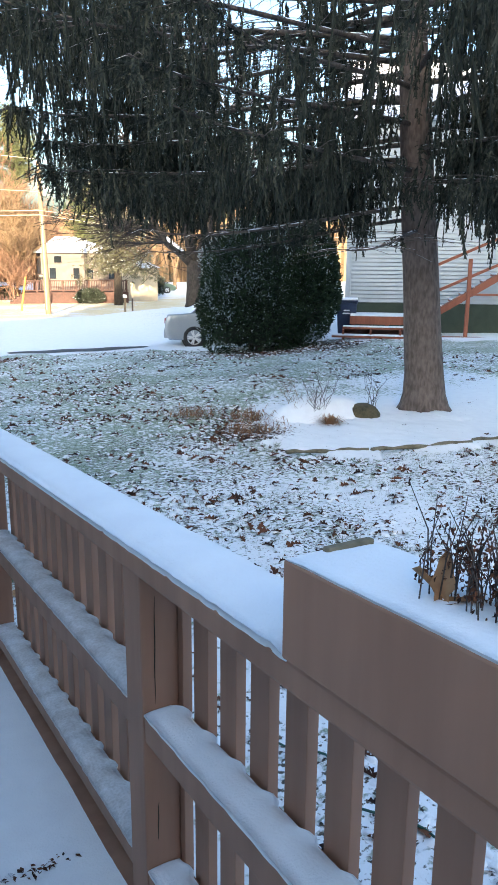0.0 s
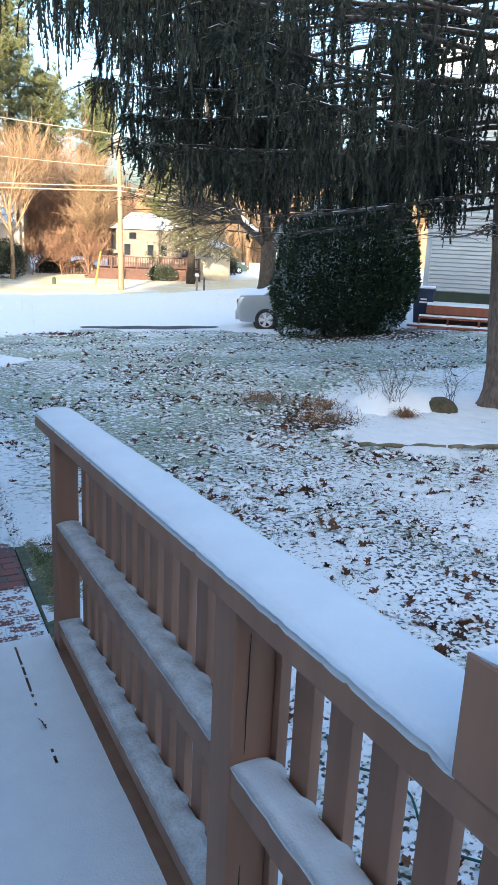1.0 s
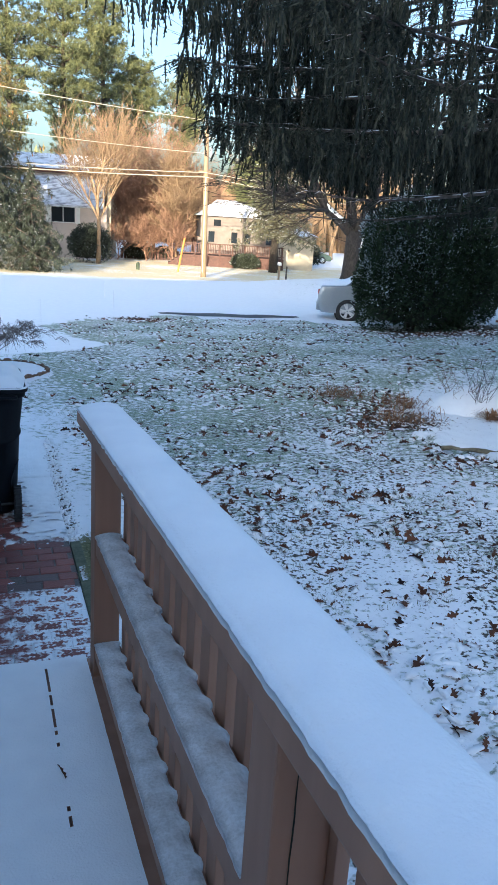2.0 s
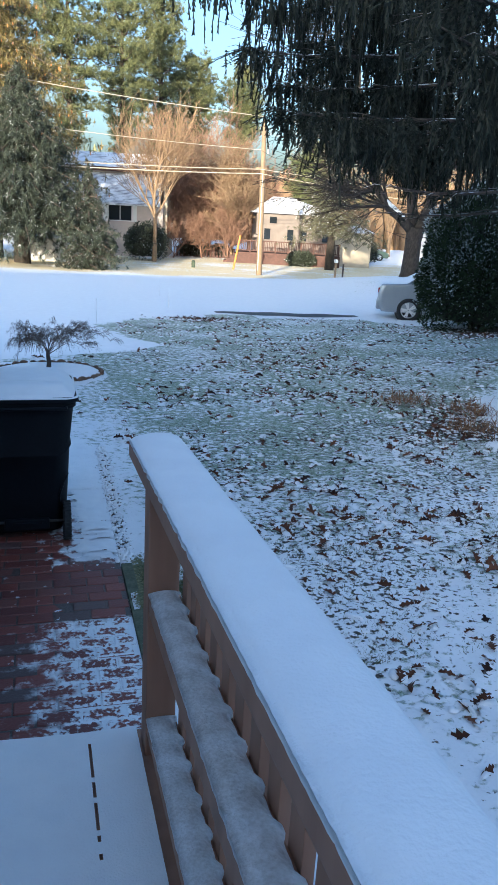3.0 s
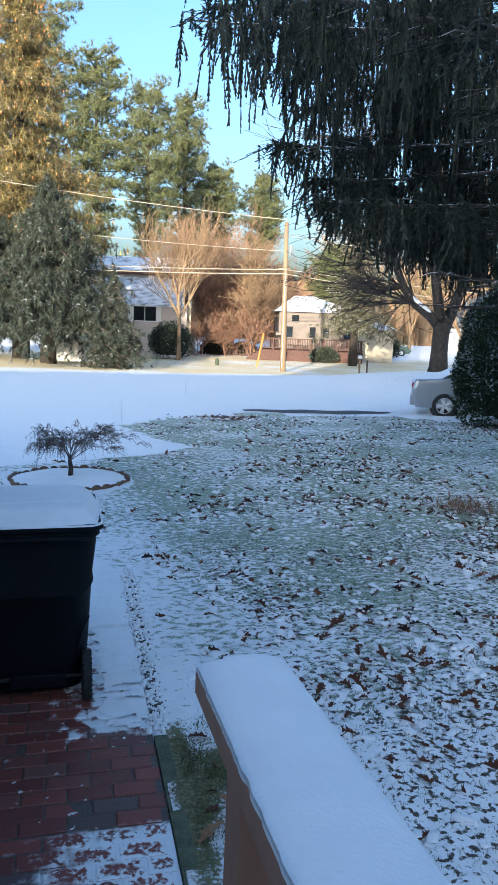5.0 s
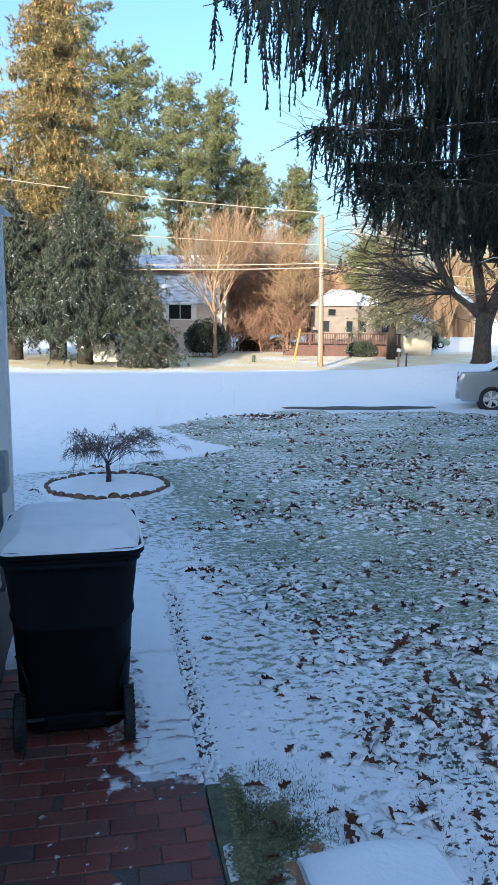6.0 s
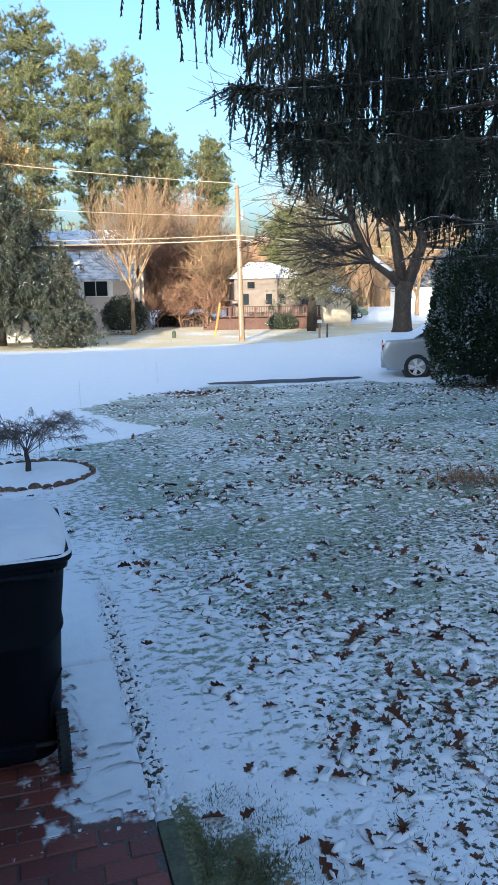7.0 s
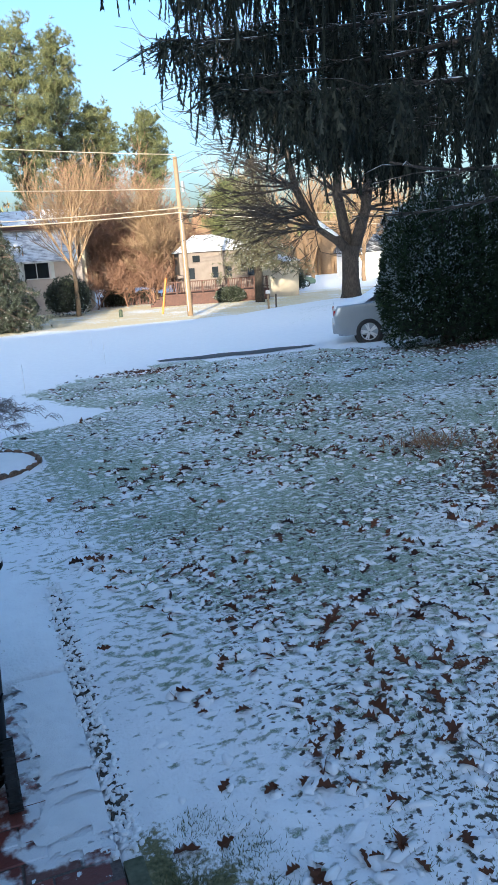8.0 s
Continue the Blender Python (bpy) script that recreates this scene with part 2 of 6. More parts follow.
CAR_GREEN = plain("green_car_paint", (0.05, 0.09, 0.08), (0.08, 0.12, 0.10), 2, 0.3, 0.0, metal=0.4)
for matt in (BIN, NEEDLE, HEDGE, LEAF):
    matt.node_tree.nodes["Principled BSDF"].inputs["Specular IOR Level"].default_value = 0.15
ALLOY = plain("wheel_alloy", (0.66, 0.67, 0.69), (0.78, 0.79, 0.80), 8, 0.4, 0.0, metal=0.1)
DARK_GLASS = glass_material("dark_glass", (0.02, 0.025, 0.03))
RED_LENS = glass_material("red_lens", (0.30, 0.02, 0.02))
EDGING = bark("dark_edging_stone", (0.05, 0.032, 0.022), (0.20, 0.12, 0.075))
LOG = plain("weathered_log", (0.10, 0.085, 0.05), (0.24, 0.20, 0.13), 8, 0.85, 0.6, 0.02)
MOSSY_BOARD = plain("mossy_board", (0.060, 0.072, 0.040), (0.150, 0.155, 0.100), 9, 0.85, 0.5, 0.008)
MOSS_ROCK = plain("mossy_rock", (0.035, 0.033, 0.018), (0.11, 0.09, 0.05), 10, 0.9, 0.7, 0.03)
ROOF_SNOW = roof_material("snowy_shingles", (0.16, 0.17, 0.19), 0.62)
ROOF_DUST = roof_material("dusted_shingles", (0.20, 0.21, 0.24), 0.52)
ROOF_DARK = roof_material("dark_shingles", (0.05, 0.05, 0.05), 0.2)
ASPHALT = plain("wet_asphalt", (0.030, 0.032, 0.036), (0.055, 0.056, 0.060), 12, 0.7, 0.4, 0.01)
GREEN_CORD = plain("green_cord", (0.01, 0.06, 0.045), (0.02, 0.09, 0.07), 5, 0.5)
WIRE = plain("wire", (0.30, 0.27, 0.22), (0.42, 0.38, 0.30), 2, 0.5, 0.0)
WHITE_TRIM = plain("white_trim", (0.70, 0.70, 0.69), (0.80, 0.80, 0.79), 4, 0.5, 0.1)
WALL_BRICK = plain("foundation_brick", (0.05, 0.035, 0.032), (0.10, 0.06, 0.05), 9, 0.8, 0.5)
METER = plain("grey_metal", (0.25, 0.27, 0.28), (0.34, 0.36, 0.37), 5, 0.45, 0.1, metal=0.6)


# ---- mesh helpers ----
class Geo:
    """Gathers vertices and faces of one mesh."""

    def __init__(self):
        self.v, self.f = [], []

    def add(self, verts, faces):
        n = len(self.v)
        self.v.extend(tuple(p) for p in verts)
        self.f.extend(tuple(i + n for i in f) for f in faces)

    def box(self, lo, hi, m=None):
        p = [Vector((x, y, z)) for z in (lo[2], hi[2]) for y in (lo[1], hi[1]) for x in (lo[0], hi[0])]
        if m:
            p = [m @ q for q in p]
        self.add(p, [(0, 2, 3, 1), (4, 5, 7, 6), (0, 1, 5, 4), (2, 6, 7, 3), (0, 4, 6, 2), (1, 3, 7, 5)])

    def tube(self, pts, radii, sides=6, cap=True):
        pts = [Vector(p) for p in pts]
        n0, k = len(self.v), len(pts)
        side = None
        for i, p in enumerate(pts):
            d = (pts[min(i + 1, k - 1)] - pts[max(i - 1, 0)]).normalized()
            if side is None:
                side = d.orthogonal().normalized()
            side = (side - d * side.dot(d)).normalized()
            up = d.cross(side)
            for j in range(sides):
                a = 2 * math.pi * j / sides
                self.v.append(tuple(p + (side * math.cos(a) + up * math.sin(a)) * radii[i]))
        for i in range(k - 1):
            for j in range(sides):
                a, b = n0 + i * sides + j, n0 + i * sides + (j + 1) % sides
                self.f.append((a, b, b + sides, a + sides))
        if cap:
            self.f.append(tuple(n0 + j for j in reversed(range(sides))))
            self.f.append(tuple(n0 + (k - 1) * sides + j for j in range(sides)))

    def mesh(self, name, smooth=False):
        me = bpy.data.meshes.new(name)
        me.from_pydata(self.v, [], self.f)
        if smooth:
            me.polygons.foreach_set("use_smooth", [True] * len(me.polygons))
        me.update()
        return me


def tri_mesh(name, verts, tris):
    me = bpy.data.meshes.new(name)
    me.vertices.add(len(verts))
    me.vertices.foreach_set("co", np.asarray(verts, np.float32).ravel())
    me.loops.add(len(tris) * 3)
    me.loops.foreach_set("vertex_index", np.asarray(tris, np.int32).ravel())
    me.polygons.add(len(tris))
    me.polygons.foreach_set("loop_start", np.arange(0, len(tris) * 3, 3, dtype=np.int32))
    me.update(calc_edges=True)
    return me


def thing(name, x, y, z, label, category, group="", kind="", rz=0):
    ob = new(name)
    ob.empty_display_size = 0.1
    ob.matrix_world = pose(x, y, z, 0, 0, rz)
    return tagged(ob, label, category, group, kind)


def part(name, geo, material, parent=None, label="", smooth=False, bevel=0.0):
    """One mesh under a thing or a part, in the parent's own coordinates."""
    me = geo if isinstance(geo, bpy.types.Mesh) else geo.mesh(name, smooth)
    if bevel:
        bm = bmesh.new()
        bm.from_mesh(me)
        bmesh.ops.bevel(bm, geom=bm.edges[:], offset=bevel, segments=2, affect="EDGES", profile=0.6)
        bm.to_mesh(me)
        bm.free()
    if not me.materials:
        me.materials.append(material)
    ob = new(name, me)
    if parent:
        ob.parent = parent
    return tagged(ob, label) if label else ob


def block(name, lo, hi, material, parent=None, label="", bevel=0.0, m=None):
    q = Geo()
    q.box(lo, hi, m)
    return part(name, q, material, parent, label, bevel=bevel)


def whole(name, geo, material, label, category, group="", kind="", smooth=False, bevel=0.0):
    return tagged(part(name, geo, material, None, "", smooth, bevel), label, category, group, kind)


def scatter(template, at, rot, scale, lean=None):
    """Copies of a template (verts, tris) as one vertex and triangle array; at (n,3), rot (n) about z, scale (n,3), lean (n,2)."""
    tv, tf = template
    c, s = np.cos(rot)[:, None], np.sin(rot)[:, None]
    x, y, z = (tv[None, :, i] * scale[:, None, i] for i in range(3))
    v = np.stack([x * c - y * s, x * s + y * c, z + np.zeros_like(x)], -1)
    if lean is not None:
        v[..., 0] += v[..., 2] * lean[:, None, 0]
        v[..., 1] += v[..., 2] * lean[:, None, 1]
    v += at[:, None, :]
    f = tf[None] + (np.arange(len(at)) * len(tv))[:, None, None]
    return v.reshape(-1, 3), f.reshape(-1, 3)


def joined(parts):
    vs, fs, n = [], [], 0
    for v, f in parts:
        vs.append(v)
        fs.append(f + n)
        n += len(v)
    return np.concatenate(vs), np.concatenate(fs)


def smooth01(v, lo, hi):
    t = np.clip((v - lo) / (hi - lo), 0, 1)
    return t * t * (3 - 2 * t)


def ground_z(x, y):
    z = np.interp(y, [-50, 9, 17, 32, 47, 300], [0, 0, -0.3, -0.9, -1.5, -1.5])
    z = z + 0.72 * np.exp(-((x - 17) ** 2 / 70 + (y - 29) ** 2 / 40)) + 0.2 * smooth01(x, 9, 14) * (1 - smooth01(y, 24, 40))
    return z + 0.55 * np.exp(-((x + 6) ** 2 / 30 + (y - 46) ** 2 / 12))


def outline(points):
    """An inside test for a closed outline in plan."""
    px, py = np.array([p[0] for p in points]), np.array([p[1] for p in points])

    def inside(x, y):
        hit = np.zeros(np.shape(x), bool)
        j = len(px) - 1
        for i in range(len(px)):
            cross = ((py[i] > y) != (py[j] > y)) & (x < (px[j] - px[i]) * (y - py[i]) / (py[j] - py[i] + 1e-12) + px[i])
            hit ^= cross
            j = i
        return hit
    return inside


# ---- ground: one sheet to the horizon ----
def spread(lo, hi, step, far):
    """Even steps from lo to hi, growing steps out to far on both sides."""
    mid = list(np.arange(lo, hi + 1e-6, step))
    out, d = [], step
    while mid[-1] + sum(out) < far:
        d *= 1.16
        out.append(d)
    ends = np.cumsum(out)
    return np.concatenate([lo - ends[::-1], mid, mid[-1] + ends])


LAWN = outline([(0.30, -6.0), (0.30, 4.6), (0.10, 5.5), (-0.35, 6.0), (-1.9, 6.5), (-2.1, 8.4), (-1.5, 9.7), (-0.2, 10.3), (1.2, 11.0), (1.9, 11.75),
                (1.3, 13.0), (0.8, 15.0), (2.2, 16.6), (4.2, 17.9), (8.0, 17.1), (9.5, 15.6), (13, 15.2), (16, 12), (16, -6)])
BED = outline([(4.3, 4.3), (5.2, 3.85), (6.6, 3.6), (9, 3.2), (11, 4.5), (11, 9), (7, 8.6), (5.6, 7.4), (4.9, 6.0)])


def build_ground():
    xs, ys = spread(-1.8, 8.4, 0.056, 420), spread(-2.4, 13.0, 0.056, 420)
    ys = ys[ys > -120]
    X, Y = np.meshgrid(xs, ys)
    Z = ground_z(X, Y)
    bumps = np.array([noise.fractal((x * 1.7, y * 1.7, 0.0), 1.0, 2.0, 4) for x, y in zip(X.ravel(), Y.ravel())]).reshape(X.shape)
    lumps = np.array([noise.noise((x * 7.0, y * 7.0, 3.0)) for x, y in zip(X.ravel(), Y.ravel())]).reshape(X.shape)
    crumbs = np.array([noise.noise((x * 17.0, y * 17.0, 5.0)) for x, y in zip(X.ravel(), Y.ravel())]).reshape(X.shape)
    ring = ((X + 0.2) / 0.8) ** 2 + ((Y - 8.75) / 0.72) ** 2
    lawn = (LAWN(X + 0.10 * lumps, Y + 0.12 * lumps) & (ring > 1.0)).astype(float)
    near = np.exp(-((X - 3) ** 2 + (Y - 6) ** 2) / 200)
    bed = BED(X + 0.30 * lumps + 0.35 * bumps, Y + 0.40 * bumps - 0.2 * lumps).astype(float) * (1 - 0.6 * smooth01(Y + 0.5 * bumps, 6.2, 7.6))
    Z = Z + near * (0.022 * bumps + 0.016 * lumps * lawn + 0.011 * crumbs * lawn) + 0.05 * bed * near
    # the brick path lies in a shallow tray
    tray = (X > -0.95) & (X < 0.20) & (Y < 4.1) & (Y > -8)
    Z = np.where(tray, -0.09, Z)
    Z = Z + 0.07 * (1 - smooth01(ring, 0.5, 1.1))
    moss = np.exp(-((X - 0.29) / 0.08) ** 2) * smooth01(-Y, -3.0, -2.55) * smooth01(Y, 1.3, 1.8) + 0.95 * np.exp(-((X - 0.46) / 0.20) ** 2 - ((Y - 2.28) / 0.36) ** 2)
    track = np.exp(-((X - 0.235 - 0.012 * (Y - 3)) / 0.075) ** 2) * smooth01(Y, 2.7, 2.9) * (1 - smooth01(Y, 4.9, 5.6)) * 0.62
    Z = Z - 0.02 * track
    soil = track + 0.12 * np.exp(-((Y - 53) / 3.5) ** 2) * smooth01(np.abs(X - 12), 1, 5) + 0.5 * np.exp(-((X - 4.6) / 0.55) ** 2 - ((Y - 5.5) / 0.5) ** 2)
    soil = soil + 0.66 * np.exp(-((X - 11.4) / 2.4) ** 2 - ((Y - 14.6) / 1.3) ** 2)
    soil = soil + 0.55 * np.exp(-((X - 3.4) / 0.5) ** 2 - ((Y - 16.6) / 0.35) ** 2)
    patchy = np.array([noise.noise((x * 0.8, y * 0.8, 6.0)) for x, y in zip(X.ravel(), Y.ravel())]).reshape(X.shape)
    soil = soil + lawn * (1 - 0.7 * bed) * smooth01(X, 0.5, 1.2) * np.clip(0.25 + 0.30 * patchy + 0.08 * (1 - smooth01(Y, 4.5, 7.5)), 0, 0.40)
    far_grass = 0.62 * np.exp(-((Y - 52) / 4.0) ** 2) * (0.3 + 0.7 * smooth01(np.abs(X - 13), 2, 6))
    cover = np.stack([np.clip(lawn * (1 - bed * 0.85) * (0.52 + 0.48 * smooth01(Y, 1.5, 6.0)) * (0.66 + 0.34 * np.maximum(smooth01(X, 0.35, 0.9), smooth01(Y, 5, 8))) * (0.62 + 0.38 * smooth01(X, -0.5, 0.8)) + far_grass + 0.55 * np.exp(-((X - 13.5) / 3.5) ** 2 - ((Y - 26) / 4.5) ** 2) + 0.5 * np.exp(-((X + 4) / 5) ** 2 - ((Y - 38) / 1.6) ** 2), 0, 1),
                      np.clip(moss, 0, 1), np.clip(soil, 0, 1), 0.66 * smooth01(Y, 38, 42) * (1 - smooth01(Y, 58, 70))], -1)
    ny, nx = X.shape
    i = np.arange(ny * nx).reshape(ny, nx)
    quads = np.stack([i[:-1, :-1], i[:-1, 1:], i[1:, 1:], i[1:, :-1]], -1).reshape(-1, 4)
    me = bpy.data.meshes.new("ground")
    me.vertices.add(nx * ny)
    me.vertices.foreach_set("co", np.stack([X, Y, Z], -1).astype(np.float32).ravel())
    me.loops.add(len(quads) * 4)
    me.loops.foreach_set("vertex_index", quads.astype(np.int32).ravel())
    me.polygons.add(len(quads))
    me.polygons.foreach_set("loop_start", np.arange(0, len(quads) * 4, 4, dtype=np.int32))
    me.polygons.foreach_set("use_smooth", [True] * len(quads))
    me.update(calc_edges=True)
    a = me.attributes.new("cover", "FLOAT_COLOR", "POINT")
    a.data.foreach_set("color", cover.astype(np.float32).ravel())
    me.materials.append(GROUND)
    tagged(new("ground", me), "snow-dusted lawn and snow-covered drive under thin patchy snow", "ground", kind="structure")


build_ground()

# bare strip of wet asphalt along the drive's edge
q = Geo()
n = 14
up = [(4.3 + 4.0 * i / n, 18.95 - 0.55 * i / n + 0.10 * math.sin(i * 1.3) - 0.25 * (1 - math.sin(math.pi * min(1, i / 5) / 2))) for i in range(n + 1)]
dn = [(x, y - 0.98 * math.sin(math.pi * (0.06 + 0.9 * i / n)) ** 0.6 - 0.02) for i, (x, y) in enumerate(up)]
q.add([(x, y, float(ground_z(x, y)) + 0.012) for x, y in up + dn], [(i, n + 1 + i, n + 2 + i, i + 1) for i in range(n)])
whole("road_patch", q, ASPHALT, "bare wet dark asphalt showing through the snow", "asphalt", kind="structure")


# ---- the house whose side wall runs along the ramp ----
WALL_X = -0.86


def clapboards(length, z0, z1, course, material, parent, axis_m, depth=0.012, name="siding"):
    """Lapped boards on a wall that runs along local x and faces local -y."""
    q = Geo()
    z = z0
    while z < z1 - 0.01:
        t = min(z + course, z1)
        b = z + (0.20 * course if depth > 0.03 else 0.0)
        p = [(0, -depth, b), (length, -depth, b), (length, -0.004, t), (0, -0.004, t), (0, 0.01, b), (length, 0.01, b)]
        q.add([axis_m @ Vector(v) for v in p], [(0, 1, 2, 3), (4, 5, 1, 0)])
        z = t
    return part(name, q, material, parent)


def build_own_house():
    h = thing("house", WALL_X, 4.75, 0, "house with grey lapped siding on a brick foundation", "house")
    block("foundation", (-11, -11, -0.1), (0, 0, 0.55), WALL_BRICK, h, "dark brick foundation")
    block("wall", (-11, -11, 0.55), (0, 0, 2.75), SIDING_GREY, h)
    clapboards(10.98, 0.55, 2.75, 0.11, SIDING_GREY, h, pose(0.003, -10.99, 0, 0, 0, 90), 0.014)
    block("corner_board", (-0.09, -0.02, 0.5), (0.024, 0.024, 2.75), WHITE_TRIM, h, bevel=0.003)
    q = Geo()
    q.add([(-11.2, -11.1, 2.75), (0.08, -11.1, 2.75), (0.08, 0.1, 2.75), (-11.2, 0.1, 2.75), (-5.5, -11.1, 4.2), (-5.5, 0.1, 4.2)],
          [(0, 1, 2, 3), (0, 4, 5, 3), (1, 2, 5, 4), (0, 1, 4), (2, 3, 5)])
    part("roof", q, ROOF_SNOW, h)
    box = thing("meter_box", WALL_X, 4.05, 1.12, "grey metal meter box on the house wall", "meter box")
    block("case", (0.0, -0.09, 0.0), (0.075, 0.09, 0.22), METER, box, bevel=0.012)
    block("conduit", (0.005, -0.018, -0.62), (0.04, 0.018, 0.0), METER, box, bevel=0.006)
    # unseen long wing added behind the ramp to keep the yard in shade
    w = thing("unseen_shade_house", 0, -30, 0, "long unseen house block added to keep the yard in shade", "house")
    block("wall", (-90, -9, 0), (40, 0, 9.6), SIDING_GREY, w)
    q = Geo()
    q.add([(-90.4, -9.4, 9.6), (40.4, -9.4, 9.6), (40.4, 0.4, 9.6), (-90.4, 0.4, 9.6), (-90.4, -4.5, 14.4), (40.4, -4.5, 14.4)],
          [(0, 1, 2, 3), (0, 4, 5, 1), (3, 2, 5, 4), (0, 3, 4), (1, 5, 2)])
    part("roof", q, ROOF_SNOW, w)
    # taller unseen storey, added to keep the sun off the spruce's upper limbs
    block("upper_wall", (-26, -8.9, 9.7), (-3, -0.1, 14.6), SIDING_GREY, w)
    q = Geo()
    q.add([(-26.4, -9.3, 14.6), (-2.6, -9.3, 14.6), (-2.6, 0.3, 14.6), (-26.4, 0.3, 14.6), (-26.4, -4.5, 18.6), (-2.6, -4.5, 18.6)],
          [(0, 1, 2, 3), (0, 4, 5, 1), (3, 2, 5, 4), (0, 3, 4), (1, 5, 2)])
    part("upper_roof", q, ROOF_SNOW, w)


build_own_house()

# ---- ramp, railing and planter ----
SLOPE = 0.075


def lumpy(length, width, height, seed, step=0.03, ragged=0.006, across=6):
    """A strip of settled snow along local -y: rounded top, uneven edges. Returns a Geo standing on z = 0."""
    q = Geo()
    n = max(3, int(length / step))
    for i in range(n + 1):
        y = -length * i / n
        end = min(1.0, min(i, n - i) / 2.0 + 0.25)
        for j in range(across + 1):
            s = j / across
            e = noise.noise((y * 31, seed, 0.0 if s < 0.5 else 5.0)) * ragged
            x = width * s + (e if j in (0, across) else 0)
            rim = 0.32 + 0.68 * math.sin(math.pi * min(1.0, max(0.0, s))) ** 0.5
            z = height * rim * end * (0.95 + 0.07 * noise.noise((x * 14, y * 4, seed)) + 0.07 * noise.noise((x * 40, y * 40, seed)))
            q.v.append((x, y, max(z, 0.0)))
    w = across + 1
    k0 = len(q.v)
    edge = [i * w for i in range(n + 1)] + [n * w + j for j in range(1, w)] + [i * w + across for i in range(n - 1, -1, -1)] + [j for j in range(across - 1, 0, -1)]
    q.v += [(q.v[i][0], q.v[i][1], -0.002) for i in edge]
    q.f = [(i * w + j, i * w + j + 1, (i + 1) * w + j + 1, (i + 1) * w + j) for i in range(n) for j in range(across)]
    q.f += [(edge[i], k0 + i, k0 + (i + 1) % len(edge), edge[(i + 1) % len(edge)]) for i in range(len(edge))]
    return q


def sloped(q, z):
    """Shears a Geo along the ramp's fall and lifts it."""
    q.v = [(x, y, h + z - SLOPE * y) for x, y, h in q.v]
    return q


def rail_piece(name, x0, x1, y0, y1, h0, h1, parent, material=TIMBER, bevel=0.004):
    q = Geo()
    q.box((x0, y0, h0), (x1, y1, h1))
    return part(name, sloped(q, 0), material, parent, bevel=bevel)


def oak_leaf(seed):
    rnd = random.Random(seed)
    q = Geo()
    lobes = [(0.0, 0.05), (0.14, 0.20), (0.24, 0.10), (0.38, 0.34), (0.50, 0.13), (0.66, 0.30), (0.78, 0.10), (0.90, 0.14), (1.0, 0.0)]
    curl, twist = rnd.uniform(0.3, 1.3), rnd.uniform(-0.5, 0.5)
    for s, w in lobes:
        z = 0.22 * math.sin(math.pi * s) * curl * 0.6
        for sx in (-1, 0, 1):
            q.v.append((sx * w * rnd.uniform(0.6, 1.0), s - 0.5 + abs(sx) * 0.05, z + abs(sx) * w * curl * 0.7 + sx * w * twist))
    k = len(lobes)
    q.f = [(3 * i + j, 3 * i + j + 1, 3 * i + j + 4, 3 * i + j + 3) for i in range(k - 1) for j in range(2)]
    return q


